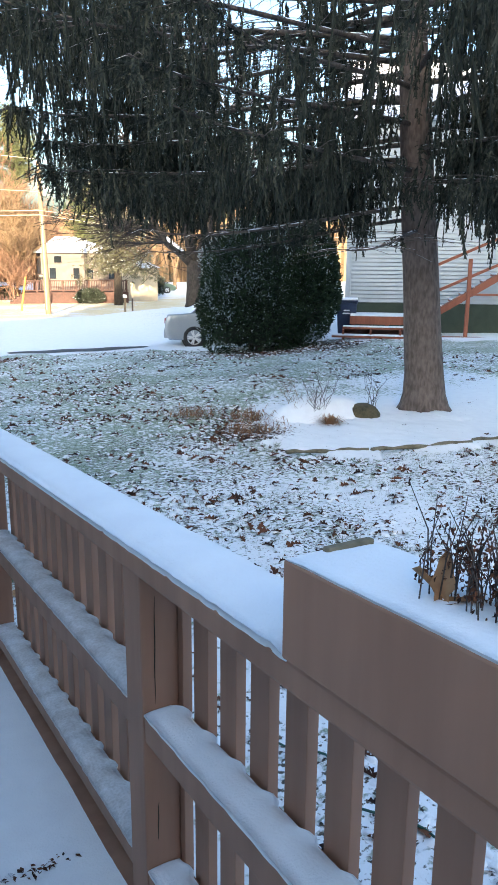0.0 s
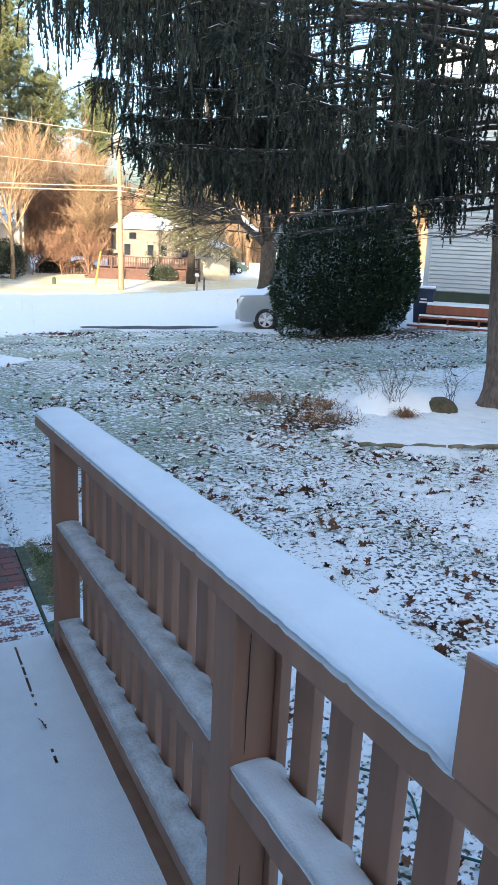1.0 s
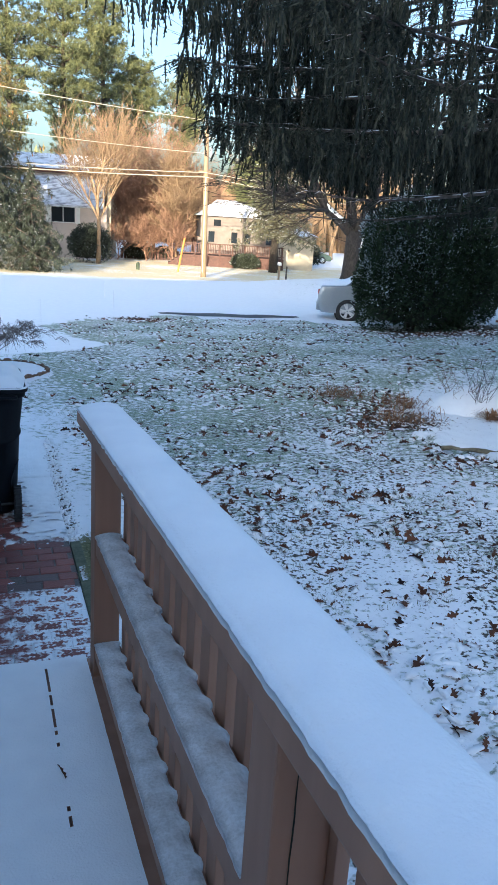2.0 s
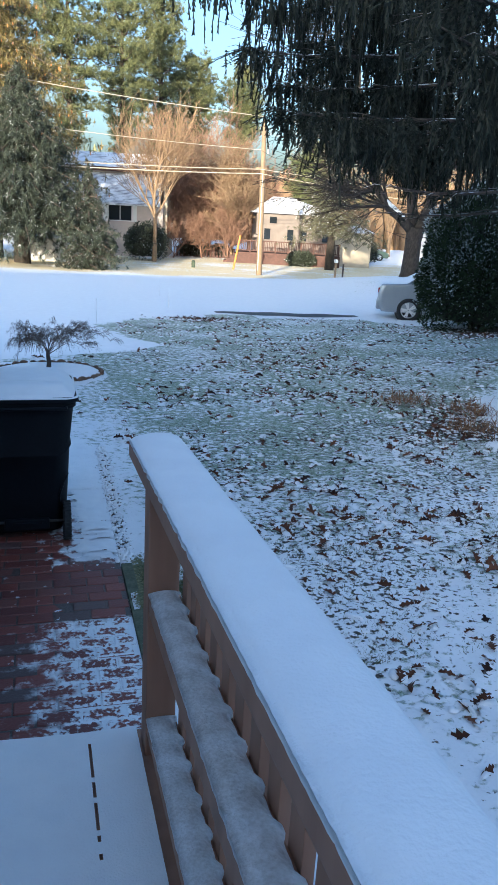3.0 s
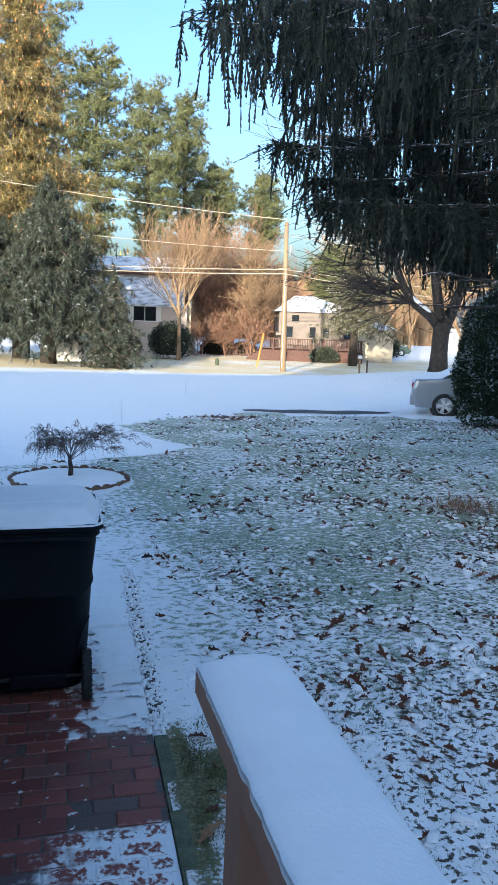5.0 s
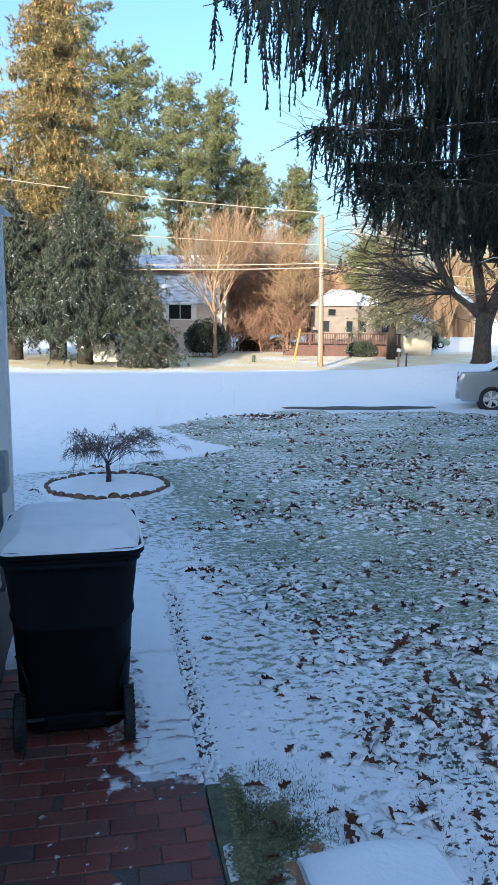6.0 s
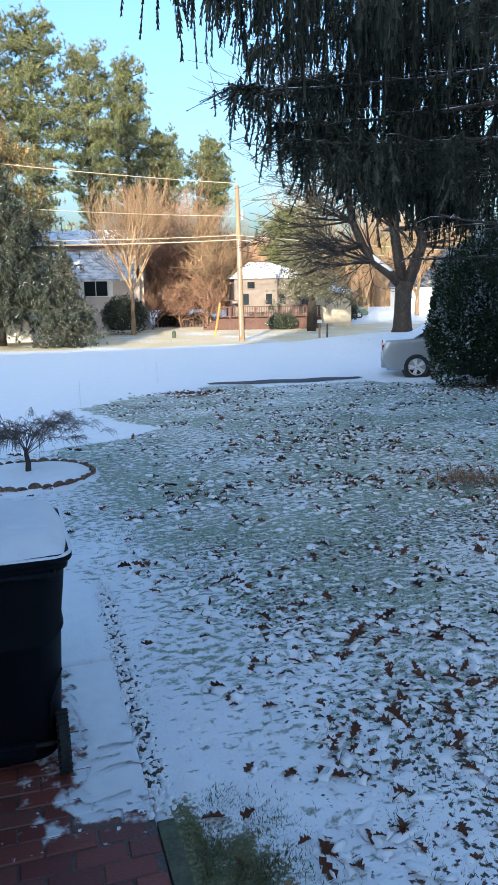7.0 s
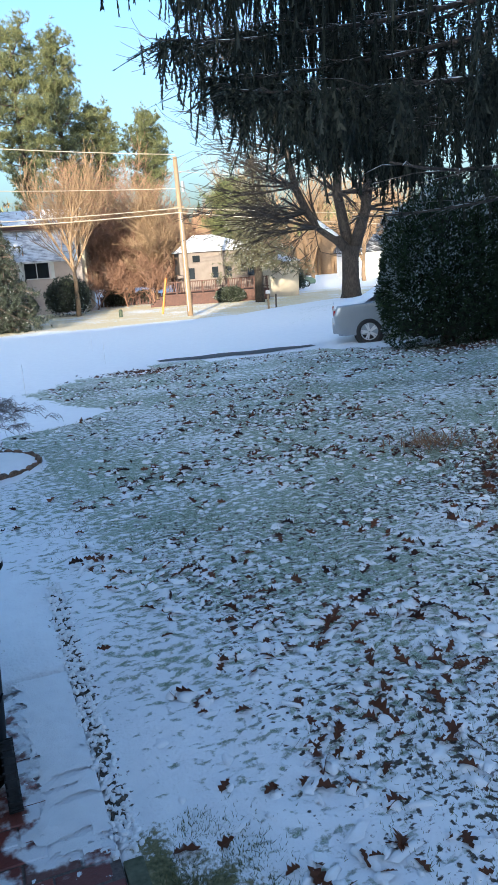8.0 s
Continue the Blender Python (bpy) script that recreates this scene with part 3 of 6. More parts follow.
def build_ramp():
    r = thing("ramp", 0, 0, 0, "wooden porch ramp with brown boards under smooth snow", "ramp")
    x = WALL_X + 0.01
    for i in range(6):
        w = (0.135 - x) / 6
        rail_piece("deck_board", x + i * w + 0.003, x + (i + 1) * w - 0.004, -5.5, 0.13, 0.635, 0.662, r, bevel=0.003)
    rail_piece("side_beam", 0.09, 0.13, -5.5, 0.125, 0.44, 0.632, r)
    rail_piece("side_beam", x, x + 0.04, -5.5, 0.125, 0.44, 0.632, r)
    block("front_board", (x, 0.131, 0.0), (0.13, 0.155, 0.645), TIMBER, r, bevel=0.004)
    for y in (-1.6, -3.2, -4.8):
        block("footing", (0.06, y - 0.05, -0.02), (0.13, y + 0.05, 0.6), TIMBER, r)
    # snow on the boards, with one open joint and a scuffed place
    q = Geo()
    xs = np.concatenate([np.linspace(x, -0.167, 16), np.linspace(-0.158, -0.012, 6)])
    ys = np.linspace(0.135, -5.4, 260)
    for y in ys:
        for xx in xs:
            z = 0.022 + 0.006 * noise.noise((xx * 6, y * 4, 1.0)) + 0.004 * noise.noise((xx * 25, y * 25, 2.0))
            scuff = math.exp(-((xx + 0.28) / 0.12) ** 2 - ((y + 1.42) / 0.05) ** 2) * (0.6 + 0.8 * noise.noise((xx * 20, y * 20, 4.0)))
            z -= 0.032 * max(0.0, scuff)
            q.v.append((xx, y, z))
    nx = len(xs)
    for i in range(len(ys) - 1):
        for j in range(nx - 1):
            if j == 15:
                y = 0.5 * (ys[i] + ys[i + 1])
                open_joint = -0.10 < y < 0.07 or (-0.42 < y < -0.10 and noise.noise((3.0, y * 23, 0.0)) > -0.05) or -0.715 < y < -0.69 or -0.78 < y < -0.75
                if open_joint:
                    continue
            q.f.append((i * nx + j, i * nx + j + 1, (i + 1) * nx + j + 1, (i + 1) * nx + j))
    whole("deck_snow", sloped(q, 0.66), SNOW, "thin smooth snow sheet lying on the ramp boards", "snow", kind="stuff", smooth=True)

    # dark wet leaf scraps and slush in the scuffed place
    sr = random.Random(14)
    lv, ck = Geo(), Geo()
    for i in range(70):
        cx, cy = -0.20 + sr.gauss(0, 0.05) - (0.12 if i % 3 == 0 else 0.0), -1.40 + sr.gauss(0, 0.016)
        m = pose(cx, cy, 0.018 + 0.006 * sr.random(), sr.gauss(0, 20), sr.gauss(0, 20), sr.uniform(0, 360))
        k = sr.uniform(0.003, 0.012)
        lv.add([m @ Vector(v) for v in ((-k, -k * 0.3, 0), (0, -k * 0.5, 0.003), (k, 0, 0), (k * 0.2, k * 0.5, 0.003))], [(0, 1, 2, 3)])
    whole("wet_leaf_scraps", sloped(lv, 0.66), LEAF, "dark wet leaf scraps in a scuffed patch of snow", "leaves", kind="stuff")

    lf = oak_leaf(31)
    m = pose(-0.165, -0.56, 0.030, 20, 12, 25) @ Matrix.Diagonal((0.045, 0.06, 0.05, 1))
    lf.v = [tuple(m @ Vector(v)) for v in lf.v]
    whole("deck_leaf", sloped(lf, 0.66), LEAF, "small curled dark red leaf on the ramp's snow", "leaf", smooth=True)

    g = thing("railing", 0, 0, 0, "brown stained wooden ramp railing with snow on every rail", "railing")
    for y in (0.0, -1.685, -3.37):
        z = -SLOPE * y
        block("post", (0.0, y, 0.60 + z), (0.09, y + 0.098, 1.574 + z - 0.075 * 0.098), TIMBER, g, bevel=0.005)
    for y0, y1 in ((0.0, -1.587), (-1.685, -3.272)):
        top = 1.573
        rail_piece("middle_rail", 0.004, 0.090, y1, y0, 1.142, 1.212, g)
        rail_piece("bottom_rail", 0.004, 0.090, y1, y0, 0.738, 0.795, g)
        n = 12 if y0 == 0.0 else 13
        for i in range(n):
            y = (y0 - 0.035 if y0 == 0.0 else y0 + 0.056) - i * 0.122
            q = Geo()
            q.box((0.0905, y - 0.077, 0.690), (0.1135, y - 0.010, top))
            part("baluster", sloped(q, random.uniform(-0.006, 0.0)), TIMBER, g, bevel=0.002)
        for h, seed in ((1.212, 3.0), (0.795, 7.0)):
            q = lumpy(y0 - y1 - 0.004, 0.088, 0.026 if seed < 5 else 0.022, seed + y0, 0.02, 0.003)
            # the snow slumps into the gaps between the balusters
            v = []
            for px, py, pz in q.v:
                k = (-py - (0.035 if y0 == 0.0 else -0.056)) / 0.122
                gap = 1.0 if (k % 1.0) > 0.68 else 0.0
                if px > 0.065:
                    px += 0.010 * gap - 0.006
                v.append((px, py + y0 - 0.002, pz))
            q.v = v
            part("snow", sloped(q, h), SHADED_SNOW if y0 == 0.0 else SNOW, g, "thin snow along the rail, greyed in colour for shade" if y0 == 0.0 else "soft snow lying along the rail", smooth=True)
    rail_piece("cap_rail", -0.036, 0.114, -5.2, 0.205, 1.578, 1.626, g, bevel=0.006)
    q = lumpy(2.515, 0.150, 0.034, 11.0, 0.015, 0.003, 12)
    q.v = [(px - 0.036, py + 0.199, pz) for px, py, pz in q.v]
    part("snow", sloped(q, 1.624), SNOW, g, "thick rounded snow along the cap rail", smooth=True)
    # drying cracks in the post
    for dy, z0, z1 in ((0.030, 1.36, 1.62), (0.031, 1.0, 1.1)):
        q = Geo()
        pts = [(0.030 + 0.0006 * math.sin(i * 1.7) + 0.0004 * i, -1.6865, z0 + (z1 - z0) * i / 8) for i in range(9)]
        q.tube(pts, [0.0005 + 0.0008 * math.sin(math.pi * i / 8) for i in range(9)], 4)
        part("crack", q, HEDGE_CORE, g)

    p = thing("planter_box", 0, 0, 0, "brown wooden planter box filled with snow on the rail", "planter")
    y0, y1 = -2.322, -3.42
    for name, a, b in (("front_panel", (-0.048, -0.030), (y1, y0)), ("back_panel", (0.082, 0.100), (y1, y0))):
        rail_piece(name, a[0], a[1], b[0], b[1], 1.634, 1.778, p)
    rail_piece("end_panel", -0.030, 0.082, y0 - 0.018, y0, 1.634, 1.773, p)
    rail_piece("end_panel", -0.030, 0.082, y1, y1 + 0.018, 1.634, 1.773, p)
    rail_piece("bottom", -0.029, 0.081, y1 + 0.019, y0 - 0.019, 1.627, 1.645, p)
    q = lumpy(1.092, 0.144, 0.012, 21.0, 0.02, 0.0015, 10)
    q.v = [(px - 0.046, py + y0 - 0.002, pz + (0.003 * noise.noise((px * 20, py * 20, 8.0)) if 0.012 < px < 0.13 else 0.0)) for px, py, pz in q.v]
    part("snow", sloped(q, 1.777), SNOW, p, "snow heaped in the box", smooth=True)
    rail_piece("wood_strip", 0.0, 0.078, y0 - 0.034, y0 - 0.020, 1.782, 1.793, p, LOG)

    # withered plant in the box
    w = thing("withered_plant", 0.03, -2.60, 1.975, "withered brown plant with dry curled leaves in snow", "plant")
    q, lv = Geo(), Geo()
    rnd = random.Random(4)
    for i in range(70):
        a, l = rnd.uniform(0, 6.28), rnd.uniform(0.05, 0.125)
        bx, by = rnd.gauss(0, 0.016), rnd.gauss(0, 0.036)
        tip = (bx + math.cos(a) * l * 0.25, by + math.sin(a) * l * 0.32, l)
        midp = (bx + math.cos(a) * l * 0.05 + rnd.gauss(0, 0.004), by + math.sin(a) * l * 0.08, l * 0.55)
        q.tube([(bx, by, -0.03), midp, tip], [0.0010, 0.0008, 0.0004], 4)
        for j in range(16):
            c = Vector((bx, by, 0)).lerp(Vector(tip), rnd.uniform(0.15, 1.08)) + Vector((rnd.gauss(0, 0.004), rnd.gauss(0, 0.005), 0))
            m = Matrix.Translation(c) @ Euler((rnd.uniform(-1.4, 1.4), rnd.uniform(-1.4, 1.4), rnd.uniform(0, 6.3))).to_matrix().to_4x4()
            k = rnd.uniform(0.002, 0.0046)
            lv.add([m @ Vector(v) for v in ((-k, 0, 0), (0, -k * 0.5, k * 0.3), (k, 0, 0), (0, k * 0.5, k * 0.3))], [(0, 1, 2, 3)])
    part("stem", q, TWIG_DARK, w)
    tagged(part("leaf_mass", lv, LEAF, w), kind="stuff")
    for dx, dy, lean, turn, size in ((-0.025, 0.050, 62, 30, 0.75), (-0.02, 0.046, 68, -50, 0.95), (-0.03, 0.035, 35, -120, 0.6)):
        q = Geo()
        for i in range(8):
            t = i / 7
            wd = 0.013 * math.sin(math.pi * (0.06 + 0.90 * t)) * (1 + 0.25 * math.sin(t * 17))
            cup = 0.010 + 0.004 * math.sin(7 * t)
            q.v += [(-wd, 0.07 * t, 0.010 * math.sin(4 * t) + cup), (0, 0.07 * t, 0.010 * math.sin(4 * t)), (wd, 0.07 * t, 0.010 * math.sin(4 * t) + cup)]
        q.f = [(3 * i + j, 3 * i + j + 1, 3 * i + j + 4, 3 * i + j + 3) for i in range(7) for j in range(2)]
        m = pose(dx, dy, -0.012, lean, 0, turn) @ Matrix.Scale(size, 4)
        q.v = [tuple(m @ Vector(v)) for v in q.v]
        part("large_leaf", q, TAN_LEAF, w, "large curled tan leaf", smooth=True)


build_ramp()

# a green garden cord on the ground under the rail
q = Geo()
q.tube([(1.50 + 0.07 * math.sin(i * 0.9) - 0.012 * i, -1.9 + 0.085 * i, 0.022 + 0.01 * math.sin(i * 2.0)) for i in range(22)], [0.006] * 22, 6)
whole("extension_cable", q, GREEN_CORD, "green extension cable lying on the snow beside the ramp", "cable", smooth=True)


# ---- wheeled bin ----
def rounded_ring(w, d, r, n=5):
    pts = []
    for cx, cy, a0 in ((w - r, d - r, 0), (-w + r, d - r, 90), (-w + r, -d + r, 180), (w - r, -d + r, 270)):
        for i in range(n + 1):
            a = radians(a0 + 90 * i / n)
            pts.append((cx + r * math.cos(a), cy + r * math.sin(a)))
    return pts


def loft(rings, cap_bottom=True, cap_top=True):
    """Closed rings of equal count, each a list of (x, y, z)."""
    q = Geo()
    n = len(rings[0])
    for r in rings:
        q.v.extend(r)
    for i in range(len(rings) - 1):
        for j in range(n):
            a, b = i * n + j, i * n + (j + 1) % n
            q.f.append((a, b, b + n, a + n))
    if cap_bottom:
        q.f.append(tuple(reversed(range(n))))
    if cap_top:
        q.f.append(tuple(range((len(rings) - 1) * n, len(rings) * n)))
    return q


def wheel_disc(q, r, w, n=24, cut=0.62):
    """A tyre: a ring with a rounded tread, axle along x."""
    prof = [(-w, cut * r), (-w, r * 0.9), (-w * 0.7, r), (w * 0.7, r), (w, r * 0.9), (w, cut * r)]
    k = len(prof)
    for i in range(n):
        a = 2 * math.pi * i / n
        q.v.extend((x, rr * math.cos(a), rr * math.sin(a)) for x, rr in prof)
    for i in range(n):
        for j in range(k):
            a, b = i * k + j, i * k + (j + 1) % k
            c, d = ((i + 1) % n) * k + (j + 1) % k, ((i + 1) % n) * k + j
            q.f.append((a, b, c, d))


def build_bin():
    b = thing("wheeled_bin", -0.405, 3.47, 0.0, "black plastic wheeled trash bin with a snow-covered lid", "bin", rz=1)
    rings = []
    for z, w, d, sag in ((0.05, 0.250, 0.27, 0), (0.09, 0.262, 0.285, 0), (0.30, 0.278, 0.30, 0.0), (0.62, 0.296, 0.325, 0.9), (0.632, 0.306, 0.336, 1.0), (0.645, 0.306, 0.336, 1.0),
                         (0.668, 0.298, 0.329, 0.9), (0.90, 0.318, 0.358, 0), (0.955, 0.322, 0.362, 0), (0.962, 0.338, 0.378, 0), (1.00, 0.338, 0.378, 0)):
        rings.append([(x, y, z + sag * 0.075 * (abs(x) / w) ** 4 - 0.03 * sag) for x, y in rounded_ring(w, d, 0.105, 8)])
    part("body", loft(rings), BIN, b, smooth=True)
    # foot rest between the wheels, moulded lines beside the wheel wells
    block("axle_housing", (-0.15, -0.315, 0.08), (0.15, -0.255, 0.16), BIN, b, bevel=0.012)
    block("foot_bar", (-0.10, -0.330, 0.120), (0.10, -0.305, 0.136), BIN, b, bevel=0.004)
    for sx in (-1, 1):
        q = Geo()
        q.tube([(sx * 0.215, -0.298, 0.20), (sx * 0.222, -0.305, 0.33), (sx * 0.250, -0.300, 0.42), (sx * 0.284, -0.255, 0.47)], [0.004, 0.008, 0.008, 0.004], 8)
        part("moulding", q, BIN, b, smooth=True)
    lid = []
    for z, w, d in ((1.002, 0.350, 0.398), (1.012, 0.355, 0.403), (1.030, 0.355, 0.403), (1.034, 0.342, 0.390), (1.044, 0.315, 0.360), (1.060, 0.27, 0.31), (1.066, 0.22, 0.26)):
        lid.append([(x, y, z) for x, y in rounded_ring(w, d, 0.09, 8)])
    lp = part("lid", loft(lid), BIN, b, smooth=False)
    q = Geo()
    q.tube([(-0.27, -0.39, 0.975), (-0.27, -0.425, 0.975), (0.27, -0.425, 0.975), (0.27, -0.39, 0.975)], [0.011] * 4, 8)
    part("handle", q, BIN, b, smooth=True)
    # a thread of snow on the lid's rim
    inner, outer = rounded_ring(0.343, 0.391, 0.085, 8), rounded_ring(0.354, 0.402, 0.09, 8)
    rim = []
    for ring, dz in ((outer, 0.0), (outer, 0.010), (inner, 0.012), (inner, 0.0)):
        rim.append([(x, y, 1.031 + dz * (0.8 + 0.5 * noise.noise((x * 25, y * 25, 2.0)))) for x, y in ring])
    part("rim_snow", loft(rim, False, False), SNOW, lp, "thread of snow along the rim", smooth=True)
    n = 60
    s = Geo()
    for i in range(n + 1):
        for j in range(n + 1):
            u, v = -1 + 2 * i / n, -1 + 2 * j / n
            # square to rounded square
            x, y = 0.348 * u * math.sqrt(1 - 0.16 * v * v), 0.396 * v * math.sqrt(1 - 0.16 * u * u)
            e = max(abs(u), abs(v))
            dome = 0.034 + 0.062 * (1 - smooth01(e, 0.66, 1.0)) ** 0.8 if e < 1 else 0.022
            crease = -0.012 * math.exp(-((y + 0.16 + 0.05 * x) / 0.012) ** 2) * (1 if abs(u) < 0.75 else 0)
            s.v.append((x, y, 1.016 + dome + crease + 0.003 * noise.noise((x * 9, y * 9, 6.0))))
    s.f = [(i * (n + 1) + j, (i + 1) * (n + 1) + j, (i + 1) * (n + 1) + j + 1, i * (n + 1) + j + 1) for i in range(n) for j in range(n)]
    part("snow", s, SNOW, lp, "smooth snow on the lid", smooth=True)
    for sx in (-1, 1):
        q = Geo()
        wheel_disc(q, 0.135, 0.026, 28, 0.0)
        q.v = [(x + sx * 0.268, y - 0.295, z + 0.135) for x, y, z in q.v]
        wl = part("wheel", q, RUBBER, b, "black ribbed rubber wheel")
        q = Geo()
        for i in range(28):
            a = 2 * math.pi * i / 28
            m = pose(sx * 0.268, -0.295, 0.135, math.degrees(a))
            q.box((-0.027, -0.004, 0.131), (0.027, 0.004, 0.139), m)
        part("tread", q, RUBBER, wl)
    q = Geo()
    q.tube([(-0.25, -0.295, 0.135), (0.25, -0.295, 0.135)], [0.011, 0.011], 8)
    part("axle", q, RUBBER, b)


build_bin()


# ---- dwarf weeping maple in a ring of edging stones ----
def build_ring():
    e = thing("edging_ring", -0.2, 8.75, float(ground_z(-0.2, 8.75)), "low ring of scalloped edging stones round a small tree", "edging")
    n = 34
    for i in range(n):
        a = 2 * math.pi * i / n
        c, s = (0.72 + random.uniform(-0.02, 0.02)) * math.cos(a), (0.64 + random.uniform(-0.02, 0.02)) * math.sin(a)
        q = Geo()
        m = pose(c, s, random.uniform(0.005, 0.03), random.gauss(0, 8), random.gauss(0, 5), math.degrees(a) + 90 + random.gauss(0, 7))
        w, h = random.uniform(0.06, 0.08), 0.045 + 0.025 * random.random()
        arc = [(w * math.cos(math.pi * k / 6), h * math.sin(math.pi * k / 6)) for k in range(7)]
        f = [m @ Vector((x, -0.022, z)) for x, z in arc] + [m @ Vector((x, 0.022, z)) for x, z in arc]
        q.add(f, [tuple(range(7)), tuple(reversed(range(7, 14)))] + [(k, k + 7, k + 8, k + 1) for k in range(6)])
        part("edging_stone", q, EDGING, e, bevel=0.004)
    t = thing("weeping_maple", -0.19, 8.83, 0.06, "small bare weeping maple with a dome of dark twigs", "tree")
    q = Geo()
    q.tube([(0, 0, -0.06), (0.01, 0, 0.10), (-0.005, 0.01, 0.19), (0.0, 0.0, 0.26)], [0.036, 0.030, 0.026, 0.02], 8)
    part("trunk", q, GREY_BARK, t, smooth=True)
    q, rnd = Geo(), random.Random(9)

    def arch(p, a, reach, rise, fall, r, lev):
        pts, k = [], 6
        for i in range(k + 1):
            s = i / k
            wob = 0.03 * noise.noise((a * 3, s * 4, lev * 2.0))
            pts.append((p[0] + math.cos(a + wob * 8) * reach * s, p[1] + math.sin(a + wob * 8) * reach * s,
                        p[2] + rise * math.sin(math.pi * s * 0.62) - fall * s ** 2.4 + wob))
        q.tube(pts, [r * (1 - 0.8 * i / k) + 0.0010 for i in range(k + 1)], 4, False)
        if lev < 3:
            for _ in range((5, 4, 3)[lev]):
                i = rnd.randint(2, k)
                arch(pts[i], a + rnd.uniform(-1.1, 1.1), reach * rnd.uniform(0.35, 0.65), rise * rnd.uniform(0.2, 0.5), fall * rnd.uniform(0.5, 1.0), r * 0.55, lev + 1)
    for i in range(18):
        arch((0, 0, 0.17 + 0.09 * rnd.random()), i * 0.571 + rnd.uniform(-0.2, 0.2), rnd.uniform(0.30, 0.60), rnd.uniform(0.20, 0.36), rnd.uniform(0.04, 0.20), 0.0055, 0)
    part("twig_dome", q, TWIG_DARK, t)


build_ring()


# ---- the great spruce with hanging branchlets ----
def strand_template(seed, levels=14, per=3, reach=0.031, twigs=2):
    """A hanging twig of unit length with side twigs, closely clothed in needles."""
    r = np.random.RandomState(seed)
    v, f = [], []

    def tri(a, b, c):
        f.append((len(v), len(v) + 1, len(v) + 2))
        v.extend((a, b, c))

    def needles(p, o, n, l, fall):
        for j in range(n):
            a = 2 * math.pi * j / n + r.uniform(-0.7, 0.7)
            k = l * r.uniform(0.55, 1.3)
            tri(p, o, (o[0] + math.cos(a) * k, o[1] + math.sin(a) * k, o[2] - fall * r.uniform(0.3, 1.2)))
    sway = r.uniform(-0.04, 0.04, 4)
    axis = lambda z: (sway[0] * math.sin(-5 * z) + sway[1] * z, sway[2] * math.sin(-4 * z) + sway[3] * z, z)
    for i in range(levels):
        z = -i / levels
        needles(axis(z), axis(z - 1.5 / levels), per, reach * (1.0 if i < levels - 5 else 0.65), 0.03)
    for t in range(twigs):
        z0, a, l = -r.uniform(0.0, 0.7), r.uniform(0, 6.3), r.uniform(0.16, 0.34)
        o = axis(z0)
        spot = lambda s: (o[0] + math.cos(a) * 0.075 * s ** 0.7, o[1] + math.sin(a) * 0.075 * s ** 0.7, z0 - l * s * (0.35 + 0.65 * s))
        for i in range(6):
            needles(spot(i / 6), spot((i + 1.4) / 6), 2, reach * 0.75, 0.03)
    return np.array(v), np.array(f)


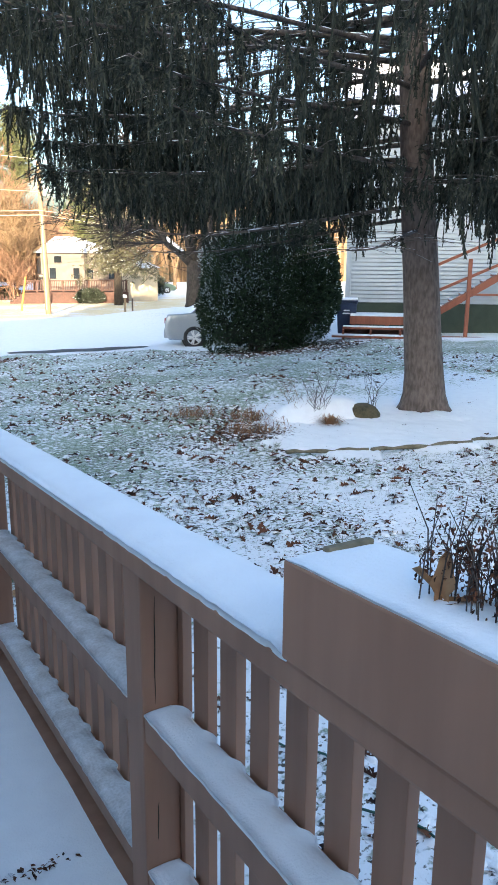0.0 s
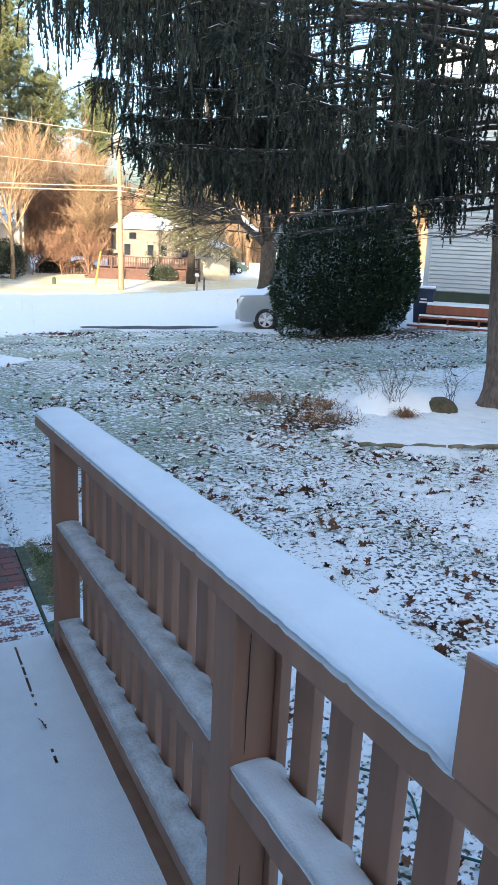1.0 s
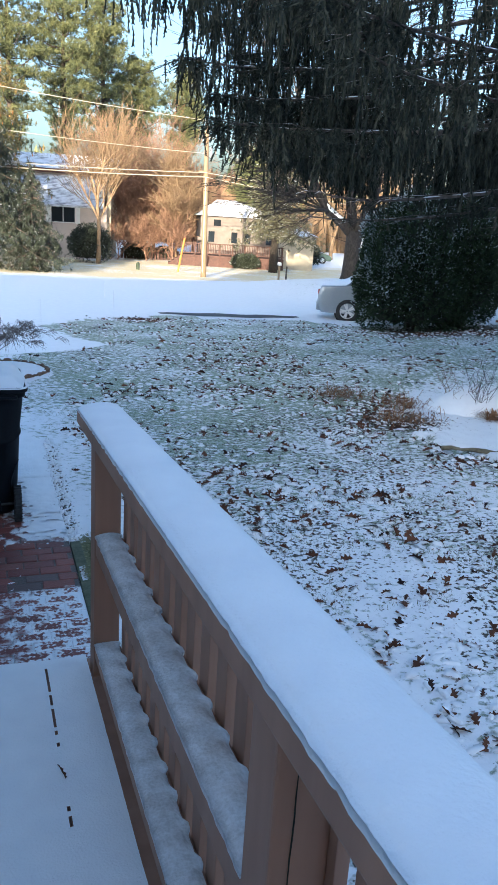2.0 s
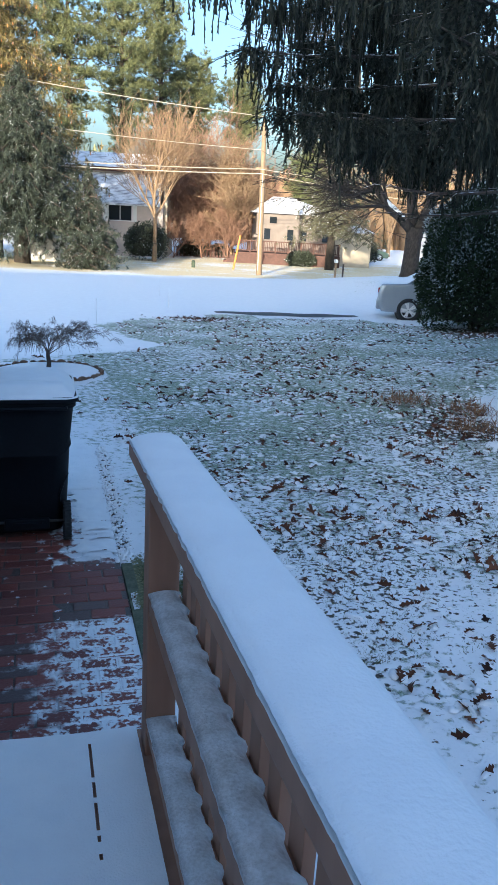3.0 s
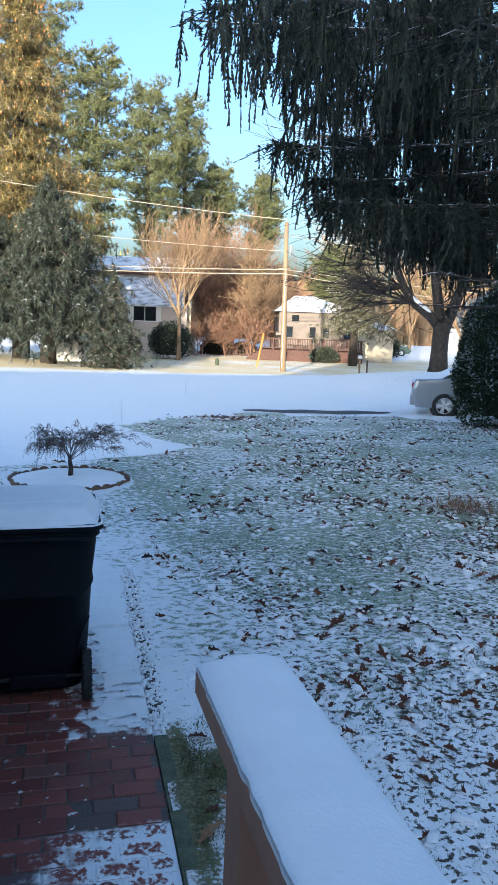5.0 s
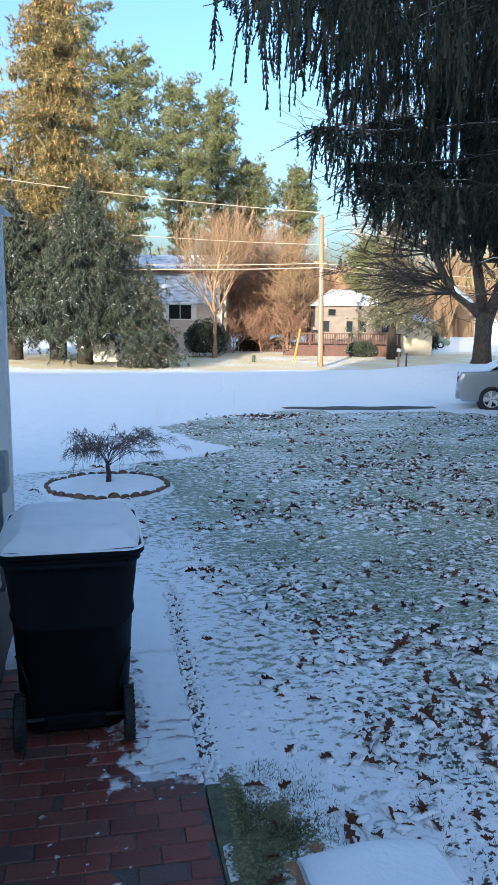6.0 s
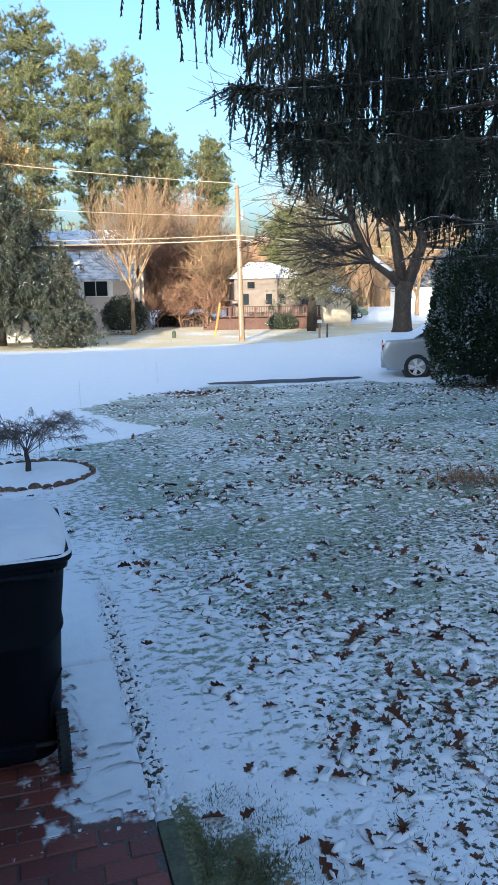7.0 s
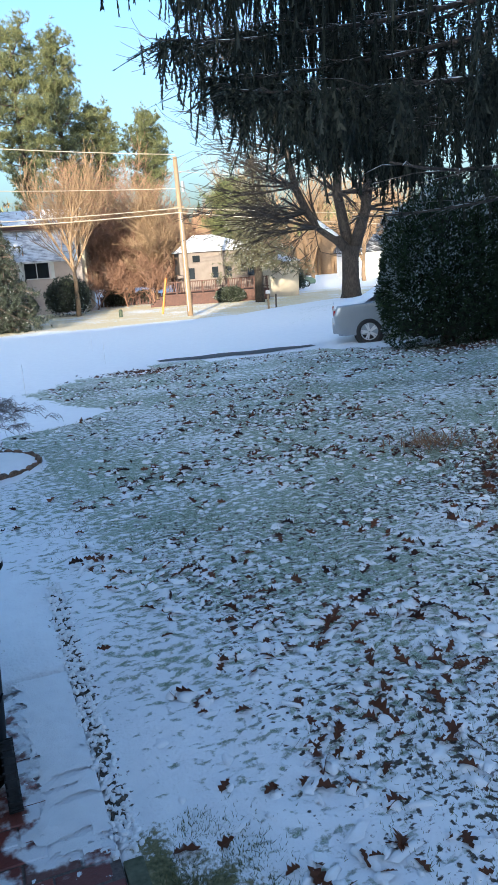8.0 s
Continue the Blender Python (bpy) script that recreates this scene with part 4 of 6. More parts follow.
def build_spruce():
    X, Y = 7.72, 5.65
    t = thing("spruce_tree", X, Y, 0.0, "tall weeping spruce with hanging dark branchlets and dusted snow", "tree")
    q = Geo()
    n, hs = 20, [-0.1, 0.04, 0.12, 0.28, 0.6, 1.2, 2.0, 3.0, 4.5, 7.0, 10.0, 14.0]
    rs = [0.42, 0.375, 0.345, 0.32, 0.30, 0.285, 0.27, 0.25, 0.22, 0.17, 0.11, 0.03]
    rings = []
    for h, r in zip(hs, rs):
        ring = []
        for j in range(n):
            a = 2 * math.pi * j / n
            flare = 1 + (0.18 * math.sin(a * 5 + 0.6) + 0.10 * math.sin(a * 3)) * math.exp(-max(h, 0) * 4)
            rough = 1 + 0.05 * noise.noise((a * 2.2, h * 2.5, 1.0))
            ring.append((math.cos(a) * r * flare * rough - 0.075 * h, math.sin(a) * r * flare * rough + 0.055 * h, h))
        rings.append(ring)
    part("trunk", loft(rings), BARK, t, "rough grey-brown bark", smooth=True)
    rnd = random.Random(12)
    at, ln, lean = [], [], []
    toward = math.atan2(-1.0 - Y, -0.3 - X)
    hts = [2.72, 2.88] + [3.05 + 0.080 * i for i in range(44)] + [6.7 + 0.34 * i for i in range(19)]
    for i, h in enumerate(hts):
        az = i * 2.39996 + rnd.uniform(-0.2, 0.2)
        if i < 46 and i % 2 == 0:
            az = toward - 1.85 + 2.75 * rnd.random()
        if i < 46 and i % 4 == 1 and h > 3.2:
            az = toward - 2.0 + 0.85 * rnd.random()
        if i < 46 and i % 4 == 3:
            az = toward + 0.9 + 1.3 * rnd.random()
        L = float(np.interp(h, [2.7, 3.5, 4.8, 6.2, 9, 13.5], [4.0, 5.0, 6.55, 6.95, 4.8, 0.9])) * rnd.uniform(0.86, 1.03)
        facing = math.cos(az - toward)
        dens = (1.0 if abs(math.sin(az - toward)) > 0.7 and facing > -0.5 else 0.62 if facing > -0.5 else 0.22) * (1.0 if h < 6.2 else 0.45)
        ca, sa = math.cos(az), math.sin(az)
        pts, k = [], 14
        droop, tilt = rnd.uniform(0.35, 1.15), rnd.uniform(-0.15, 0.5)
        for j in range(k + 1):
            s = j / k
            wob = 0.10 * s * noise.noise((az * 5, s * 3.0, h))
            pts.append(Vector((ca * L * s - sa * wob * 2 - 0.075 * h, sa * L * s + ca * wob * 2 + 0.055 * h, h + tilt * s - droop * 1.1 * s ** 1.6 + droop * 0.75 * s ** 3.4 + wob * 0.6)))
        limb = Geo()
        limb.tube(pts, [0.036 * (1 - s / k) ** 0.8 * L / 6 + 0.007 for s in range(k + 1)], 6)
        for side in (-1, 1):
            d = 0.5 + rnd.uniform(0, 0.2)
            while d < L:
                s = d / L
                jj = min(int(s * k), k - 1)
                p = pts[jj].lerp(pts[jj + 1], s * k - jj)
                sl = (0.25 + 1.0 * math.sin(math.pi * min(1, s * 0.9 + 0.1)) ** 0.8) * rnd.uniform(0.6, 1.1)
                a2 = az + side * rnd.uniform(0.7, 1.15)
                tip = p + Vector((math.cos(a2) * sl, math.sin(a2) * sl, rnd.uniform(-0.22, 0.02) * sl))
                if h < 6.6:
                    limb.tube([p, p.lerp(tip, 0.5) + Vector((0, 0, 0.03)), tip], [0.007, 0.005, 0.002], 4, False)
                m = max(2, int(sl / 0.085 * dens))
                for u in range(m):
                    w = (u + rnd.random()) / m
                    at.append(p.lerp(tip, w) + Vector((rnd.gauss(0, 0.03), rnd.gauss(0, 0.03), rnd.gauss(0, 0.05))))
                    ln.append((0.16 + 1.30 * rnd.random() ** 1.8) * (1.0 - 0.35 * w) * (0.75 + 0.4 * math.sin(math.pi * s)))
                    lean.append((rnd.gauss(0, 0.09), rnd.gauss(0, 0.09)))
                d += rnd.uniform(0.16, 0.36) / max(dens, 0.6)
        m = int(L / 0.085 * dens)
        for u in range(m):
            s = 0.15 + 0.85 * (u + rnd.random()) / m
            jj = min(int(s * k), k - 1)
            at.append(pts[jj].lerp(pts[jj + 1], s * k - jj))
            ln.append(rnd.uniform(0.3, 1.0) * (1.1 - 0.5 * s))
            lean.append((rnd.gauss(0, 0.06), rnd.gauss(0, 0.06)))
        # short brushes of needles all along the outer limb
        for u in range(int(L / 0.05 * dens) if h < 6.6 else 0):
            s = 0.35 + 0.65 * rnd.random()
            jj = min(int(s * k), k - 1)
            at.append(pts[jj].lerp(pts[jj + 1], s * k - jj) + Vector((rnd.gauss(0, 0.02), rnd.gauss(0, 0.02), 0.03)))
            ln.append(rnd.uniform(0.08, 0.2))
            lean.append((rnd.gauss(0, 0.9), rnd.gauss(0, 0.9)))
        # upturned brushes at the tip
        for u in range(10):
            at.append(pts[-1] - Vector((ca, sa, 0)) * rnd.uniform(0, 0.4))
            ln.append(rnd.uniform(0.12, 0.3))
            lean.append((-ca * rnd.uniform(0.6, 2.2) + rnd.gauss(0, 0.6), -sa * rnd.uniform(0.6, 2.2) + rnd.gauss(0, 0.6)))
        part("limb", limb, LIMB_BARK, t, smooth=True)
    at, ln, lean = np.array([tuple(p) for p in at]), np.array(ln), np.array(lean)
    low = 2.50 + np.array([0.45 * noise.noise((p[0] * 1.1, p[1] * 1.1, 2.0)) + 0.45 * noise.noise((p[0] * 4.0, p[1] * 4.0, 2.0)) for p in at]) + 0.40 * np.maximum(0, np.hypot(at[:, 0], at[:, 1]) - 4.1) + np.array([0.45 * rnd.random() ** 2 for _ in at])
    ln = np.clip(np.minimum(ln, at[:, 2] - low), 0.08, 1.4)
    thin = np.array([0.8 * noise.noise((p[0] * 2.1, p[1] * 2.1, p[2] * 0.6)) + 0.5 * noise.noise((p[0] * 6.5, p[1] * 6.5, p[2] * 0.3)) for p in at]) + 0.15 * np.random.RandomState(8).rand(len(at))
    right = smooth01(at[:, 0] * 0.63 - at[:, 1] * 0.78, 0.1, 0.9)
    keep = (at[:, 2] - low > 0.10) & (thin + 0.30 * right - (0.12 * smooth01(at[:, 2], 3.8, 4.8) + 0.24 * smooth01(at[:, 2], 4.2, 5.0) * (1 - smooth01(np.hypot(at[:, 0], at[:, 1]), 5.2, 6.0))) * (1 - right) > np.where(np.hypot(at[:, 0], at[:, 1]) > 4.0, -0.22, np.where(np.hypot(at[:, 0], at[:, 1]) < 2.4, -0.08, 0.19))) & ((np.hypot(at[:, 0], at[:, 1]) > 2.6) | (np.random.RandomState(9).rand(len(at)) < 0.85))
    at, ln, lean = at[keep], ln[keep], lean[keep]
    near = at[:, 2] < 6.4
    groups = []
    rs = np.random.RandomState(5)
    for kk in range(3):
        pick = (np.arange(len(at)) % 3 == kk) & near
        m = int(pick.sum())
        groups.append(scatter(strand_template(kk), at[pick], rs.uniform(0, 6.3, m),
                              np.stack([rs.uniform(0.6, 1.4, m)] * 2 + [ln[pick]], 1), lean[pick]))
    m = int((~near).sum())
    groups.append(scatter(strand_template(7, 10, 3, 0.08, 3), at[~near], rs.uniform(0, 6.3, m),
                          np.stack([np.ones(m)] * 2 + [ln[~near] * 1.3], 1), lean[~near]))
    v, f = joined(groups)
    part("crown", tri_mesh("crown", v, f), NEEDLE, t, "curtains of hanging dark needles")
    # old snow caught round the roots
    q = lumpy(0.9, 0.5, 0.10, 31.0, 0.04, 0.05, 8)
    q.v = [(x - 0.35, y - 0.10, z - 0.02) for x, y, z in q.v]
    part("snow", q, SNOW, t, smooth=True)


build_spruce()


# ---- planting bed: rock, logs, bare shrubs ----
def build_bed():
    q = Geo()
    rings, n = [], 14
    for z, r in ((-0.05, 1.0), (0.06, 1.05), (0.16, 0.95), (0.24, 0.7), (0.29, 0.3)):
        rings.append([(math.cos(2 * math.pi * j / n) * r * 0.30 * (1 + 0.15 * noise.noise((j * 0.9, z * 5, 1.0))) + 0.16,
                       math.sin(2 * math.pi * j / n) * r * 0.24 * (1 + 0.15 * noise.noise((j * 0.9, z * 5, 4.0))) - 0.16, z) for j in range(n)])
    b = thing("boulder", 6.35, 5.85, -0.07, "mossy boulder half buried under a cap of snow", "rock")
    part("rock", loft(rings), MOSS_ROCK, b, smooth=True)
    cap = []
    for z, r in ((-0.04, 2.0), (0.06, 1.72), (0.16, 1.40), (0.25, 1.0), (0.31, 0.55), (0.33, 0.12)):
        cap.append([(math.cos(2 * math.pi * j / n) * r * 0.47 * (1 + 0.18 * noise.noise((j * 1.3, z * 4, 7.0))) - 0.36, math.sin(2 * math.pi * j / n) * r * 0.30 * (1 + 0.18 * noise.noise((j * 1.3, z * 4, 2.0))) + 0.16, z + 0.08) for j in range(n)])
    part("snow", loft(cap), SNOW, b, smooth=True)
    for x0, y0, x1, y1, r in ((4.30, 4.33, 5.25, 3.98, 0.030), (5.27, 3.93, 6.66, 3.66, 0.034), (6.75, 3.72, 8.1, 3.5, 0.03)):
        q = Geo()
        k = 9
        q.tube([(x0 + (x1 - x0) * i / k, y0 + (y1 - y0) * i / k + 0.03 * math.sin(i * 1.1), 0.055 + 0.008 * math.sin(i * 2.3)) for i in range(k + 1)],
               [r * (0.75 + 0.25 * math.sin(i * 1.9 + 1)) for i in range(k + 1)], 8)
        whole("edging_log", q, LOG, "weathered log edging the snowy planting bed", "log", "bed edging logs", smooth=True)

    def shrub(x, y, h, stems, seed, material, spread_=0.25):
        rnd = random.Random(seed)
        s = thing("bare_shrub", x, y, 0.02, "bare thin-stemmed shrub standing in snow", "shrub", "bare shrubs")
        q = Geo()
        for i in range(stems):
            a, l = rnd.uniform(0, 6.28), h * rnd.uniform(0.6, 1.0)
            d = Vector((math.cos(a) * spread_, math.sin(a) * spread_, 1)).normalized()
            pts = [Vector((rnd.gauss(0, 0.03), rnd.gauss(0, 0.03), 0)) + d * (l * u / 4) + Vector((rnd.gauss(0, 0.012), rnd.gauss(0, 0.012), 0)) for u in range(5)]
            q.tube(pts, [0.0042, 0.0036, 0.003, 0.0024, 0.0015], 4, False)
            for u in (1, 2, 3):
                for _ in range(2):
                    a2 = rnd.uniform(0, 6.28)
                    e = pts[u] + Vector((math.cos(a2) * 0.10, math.sin(a2) * 0.10, rnd.uniform(0.06, 0.16)))
                    q.tube([pts[u], pts[u].lerp(e, 0.5) + Vector((0, 0, 0.01)), e], [0.0022, 0.0018, 0.0012], 3, False)
        part("twig_mass", q, material, s)
    shrub(5.75, 5.75, 0.92, 13, 1, TWIG_DARK, 0.45)
    shrub(5.55, 6.0, 0.55, 6, 2, TWIG_TAN, 0.6)
    shrub(6.75, 5.75, 0.85, 6, 3, TWIG_DARK, 0.22)
    shrub(6.0, 6.9, 0.5, 5, 5, TWIG_TAN, 0.5)
    # tangles of dry ornamental grass
    for x, y, seed, r in ((4.55, 5.55, 3, 0.33), (4.9, 6.3, 6, 0.30), (5.75, 5.45, 8, 0.07), (4.3, 6.9, 9, 0.3)):
        rnd = random.Random(seed)
        q = Geo()
        for i in range(230):
            bx, by = x + rnd.gauss(0, r * 0.62), y + rnd.gauss(0, r * 0.5)
            a2, l, lift = rnd.uniform(0, 6.28), rnd.uniform(0.08, 0.30), rnd.uniform(0.01, 0.11) * (1.8 if i % 9 == 0 else 1.0)
            w = rnd.uniform(0.002, 0.005)
            ex, ey, ez = bx + math.cos(a2) * l, by + math.sin(a2) * l, 0.04 + rnd.uniform(0.0, 0.6) * lift
            mx, my = bx * 0.55 + ex * 0.45, by * 0.55 + ey * 0.45
            px, py = -math.sin(a2) * w, math.cos(a2) * w
            q.add([(bx - px, by - py, 0.03), (bx + px, by + py, 0.03), (mx + px, my + py, 0.04 + lift), (mx - px, my - py, 0.04 + lift), (ex, ey, ez)],
                  [(0, 1, 2, 3), (3, 2, 4)])
        whole("dry_grass_clump", q, STRAW, "flattened clump of dry tan grass in snow", "grass", kind="stuff")


build_bed()


# ---- big clipped evergreen ----
def leaf_cloud(name, centre, radii, count, size, material, parent, seed, squash=lambda d: 1.0, label="", toward=(0, 0, 0)):
    """Small leaves standing off the surface of a lumpy body."""
    r = np.random.RandomState(seed)
    d = r.normal(size=(count, 3))
    d[:, 2] = np.abs(d[:, 2]) * 0.9 - 0.95 * r.rand(count)
    d += np.array(toward)
    d /= np.linalg.norm(d, axis=1)[:, None]
    lump = np.array([1 + 0.16 * noise.noise((p[0] * 3, p[1] * 3, p[2] * 3 + seed)) + 0.08 * noise.noise((p[0] * 9, p[1] * 9, p[2] * 9)) for p in d])
    depth = 1 - 0.16 * r.rand(count) ** 2
    p = d * lump[:, None] * depth[:, None] * np.array(radii) * np.array([squash(q) for q in d])[:, None] + np.array(centre)
    a, tilt = r.uniform(0, 6.3, count), r.normal(0, 0.5, count)
    out = d + r.normal(0, 0.55, (count, 3)) + np.array([0, 0, 0.35])
    out /= np.linalg.norm(out, axis=1)[:, None]
    side = np.cross(out, r.normal(size=(count, 3)))
    side /= np.linalg.norm(side, axis=1)[:, None]
    s = size * r.uniform(0.6, 1.4, count)[:, None]
    v = np.stack([p - side * s * 0.45, p + out * s * 0.5 - side * s * 0.1, p + out * s * 1.4, p + side * s * 0.45], 1)
    i = (np.arange(count) * 4)[:, None]
    f = np.concatenate([i + np.array([[0, 3, 1]]), i + np.array([[1, 3, 2]])])
    return part(name, tri_mesh(name, v.reshape(-1, 3), f), material, parent, label)


def lump_core(name, centre, radii, material, parent, k=0.86, squash=lambda d: 1.0):
    q = Geo()
    n, m = 20, 12
    for i in range(m + 1):
        th = math.pi * (0.02 + 0.72 * i / m)
        for j in range(n):
            a = 2 * math.pi * j / n
            d = Vector((math.sin(th) * math.cos(a), math.sin(th) * math.sin(a), math.cos(th)))
            l = k * (1 + 0.16 * noise.noise((d.x * 3, d.y * 3, d.z * 3 + 1))) * squash(d)
            q.v.append((centre[0] + d.x * radii[0] * l, centre[1] + d.y * radii[1] * l, centre[2] + d.z * radii[2] * l))
    q.f = [(i * n + j, (i + 1) * n + j, (i + 1) * n + (j + 1) % n, i * n + (j + 1) % n) for i in range(m) for j in range(n)]
    return part(name, q, material, parent, smooth=True)


def build_hedge():
    boxy = lambda d: 1.0 + 0.10 * (1 - abs(d[2])) * abs(d[2]) * 2
    z = float(ground_z(10.8, 16.0))
    for x, y, rad, seed, frost in ((10.25, 15.15, (1.5, 1.2, 2.1), 1, 7500), (11.40, 14.95, (1.15, 1.1, 1.85), 2, 2400)):
        b = thing("evergreen_bush", x, y, z, "large rounded dark evergreen bush frosted with snow", "bush", "evergreen bushes")
        c = (0, 0, 1.42 if seed == 1 else 1.75)
        # dark body painted as the shade behind the outer leaves
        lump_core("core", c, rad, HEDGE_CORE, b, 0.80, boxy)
        leaf_cloud("leaves", c, rad, 34000, 0.062, HEDGE, b, seed, boxy)
        leaf_cloud("frosted_leaves", c, tuple(k * 1.01 for k in rad), frost, 0.042, HEDGE_SNOW, b, seed + 10, boxy, "leaf tips white with snow", (-0.75, -0.15, 0.35))
        q, rnd = Geo(), random.Random(seed)
        for i in range(9):
            a = rnd.uniform(0, 6.28)
            q.tube([(rnd.gauss(0, 0.15), rnd.gauss(0, 0.15), -0.05), (math.cos(a) * 0.3, math.sin(a) * 0.3, 0.4), (math.cos(a) * 0.7, math.sin(a) * 0.7, 1.0)], [0.05, 0.04, 0.03], 6)
        part("stems", q, LIMB_BARK, b, smooth=True)


build_hedge()


# ---- parked cars ----
def build_car(name, x, y, z, rz, paint, label, snow=True, scale=1.0):
    c = thing(name, x, y, z, label, "car", rz=rz)
    L, W = 2.35 * scale, 0.90 * scale
    # body side profile, nose to +x
    prof = [(-L, 0.45), (-L - 0.02, 0.75), (-L + 0.06, 0.98), (-L + 0.75, 1.04), (-L + 1.25, 1.10), (0.95, 1.02), (L - 0.35, 0.86), (L - 0.02, 0.68), (L, 0.42), (L - 0.1, 0.25), (-L + 0.1, 0.25)]
    rings = []
    for yy, k, dz in ((-W, 0.955, 0.0), (-W - 0.0, 1.0, 0.0), (-W * 0.6, 1.01, 0.015), (W * 0.6, 1.01, 0.015), (W, 1.0, 0.0)):
        rings.append([(px * k, yy, 0.6 + (pz - 0.6) * (1.0 if k > 0.96 else 0.94) + dz) for px, pz in prof])
    rings[0] = [(px, yy - 0.03, pz) for px, yy, pz in rings[0]]
    rings.append([(px * 0.955, W + 0.03, 0.6 + (pz - 0.6) * 0.94) for px, pz in prof])
    body = part("body", loft(rings), paint, c, bevel=0.03, smooth=True)
    cab = [(-L + 0.85, 1.03), (-L + 1.45, 1.42), (0.25, 1.46), (1.15, 1.02)]
    q = loft([[(px, yy, pz) for px, pz in cab] for yy in (-W * 0.93, W * 0.93)])
    q.v = [(px, yy * (0.80 if pz > 1.2 else 1.0), pz) for px, yy, pz in q.v]
    part("windows", q, DARK_GLASS, c)
    block("roof", (-L + 1.42, -W * 0.76, 1.415), (0.28, W * 0.76, 1.475), paint, c, bevel=0.02)
    for s in (-1, 1):
        block("tail_lamp", (-L - 0.035, s * W * 0.86 - 0.07, 0.74), (-L + 0.05, s * W * 0.86 + 0.07, 0.88), RED_LENS, c, bevel=0.02)
        block("head_lamp", (L - 0.22, s * W * 0.8 - 0.14, 0.62), (L - 0.01, s * W * 0.8 + 0.14, 0.74), WHITE_TRIM, c, bevel=0.02)
    block("bumper", (-L - 0.06, -W * 0.95, 0.30), (-L + 0.2, W * 0.95, 0.58), paint, c, bevel=0.05)
    for wx in (-L + 0.84, L - 0.92):
        for s in (-1, 1):
            q = Geo()
            wheel_disc(q, 0.335, 0.11, 28, 0.66)
            m = pose(wx, s * (W - 0.06), 0.335, 0, 0, 90)
            q.v = [tuple(m @ Vector(v)) for v in q.v]
            w = part("wheel", q, RUBBER, c, "black tyre", smooth=True)
            q = Geo()
            for i in range(10):
                a = 36 * i + (9 if i % 2 else -9)
                q.box((-0.022, -0.02, 0.02), (0.022, 0.02, 0.205), m @ pose(s * 0.112, 0, 0) @ pose(0, 0, 0, a))
            ring = Geo()
            wheel_disc(ring, 0.222, 0.085, 28, 0.87)
            q.add([tuple(m @ Vector(v)) for v in ring.v], ring.f)
            part("rim", q, ALLOY, w, "silver spoked alloy rim")
            q = Geo()
            q.tube([m @ Vector((-s * 0.10, 0, 0)), m @ Vector((s * 0.050, 0, 0))], [0.385, 0.385], 28)
            part("wheel_arch", q, RUBBER, c)
    if snow:
        n = 30
        q = Geo()
        top = [(-L - 0.01, 0.98), (-L + 0.72, 1.09), (-L + 1.42, 1.50), (0.26, 1.53), (1.15, 1.07), (L - 0.3, 0.93)]
        for i in range(n + 1):
            px = top[0][0] + (top[-1][0] - top[0][0]) * i / n
            pz = float(np.interp(px, [p[0] for p in top], [p[1] for p in top]))
            half = W * (0.97 if pz < 1.15 else 0.80)
            for j in range(9):
                s = -1 + j / 4
                q.v.append((px, s * half, pz + 0.05 * (1 - abs(s) ** 4) - (0.06 if abs(s) == 1 else 0) + 0.012 * noise.noise((px * 3, s * 3, 5.0))))
        q.f = [(i * 9 + j, (i + 1) * 9 + j, (i + 1) * 9 + j + 1, i * 9 + j + 1) for i in range(n) for j in range(8)]
        part("snow", q, SNOW, c, "snow lying on roof and boot", smooth=True)
    return c


build_car("car", 11.21, 17.50, float(ground_z(9.5, 17.6)) - 0.06, -26, CAR_SILVER, "silver saloon car parked on the drive under snow")
build_car("hatchback_car", 31.2, 71.0, -1.5, -14, CAR_GREEN, "dark green car parked across the street", False, 0.9)


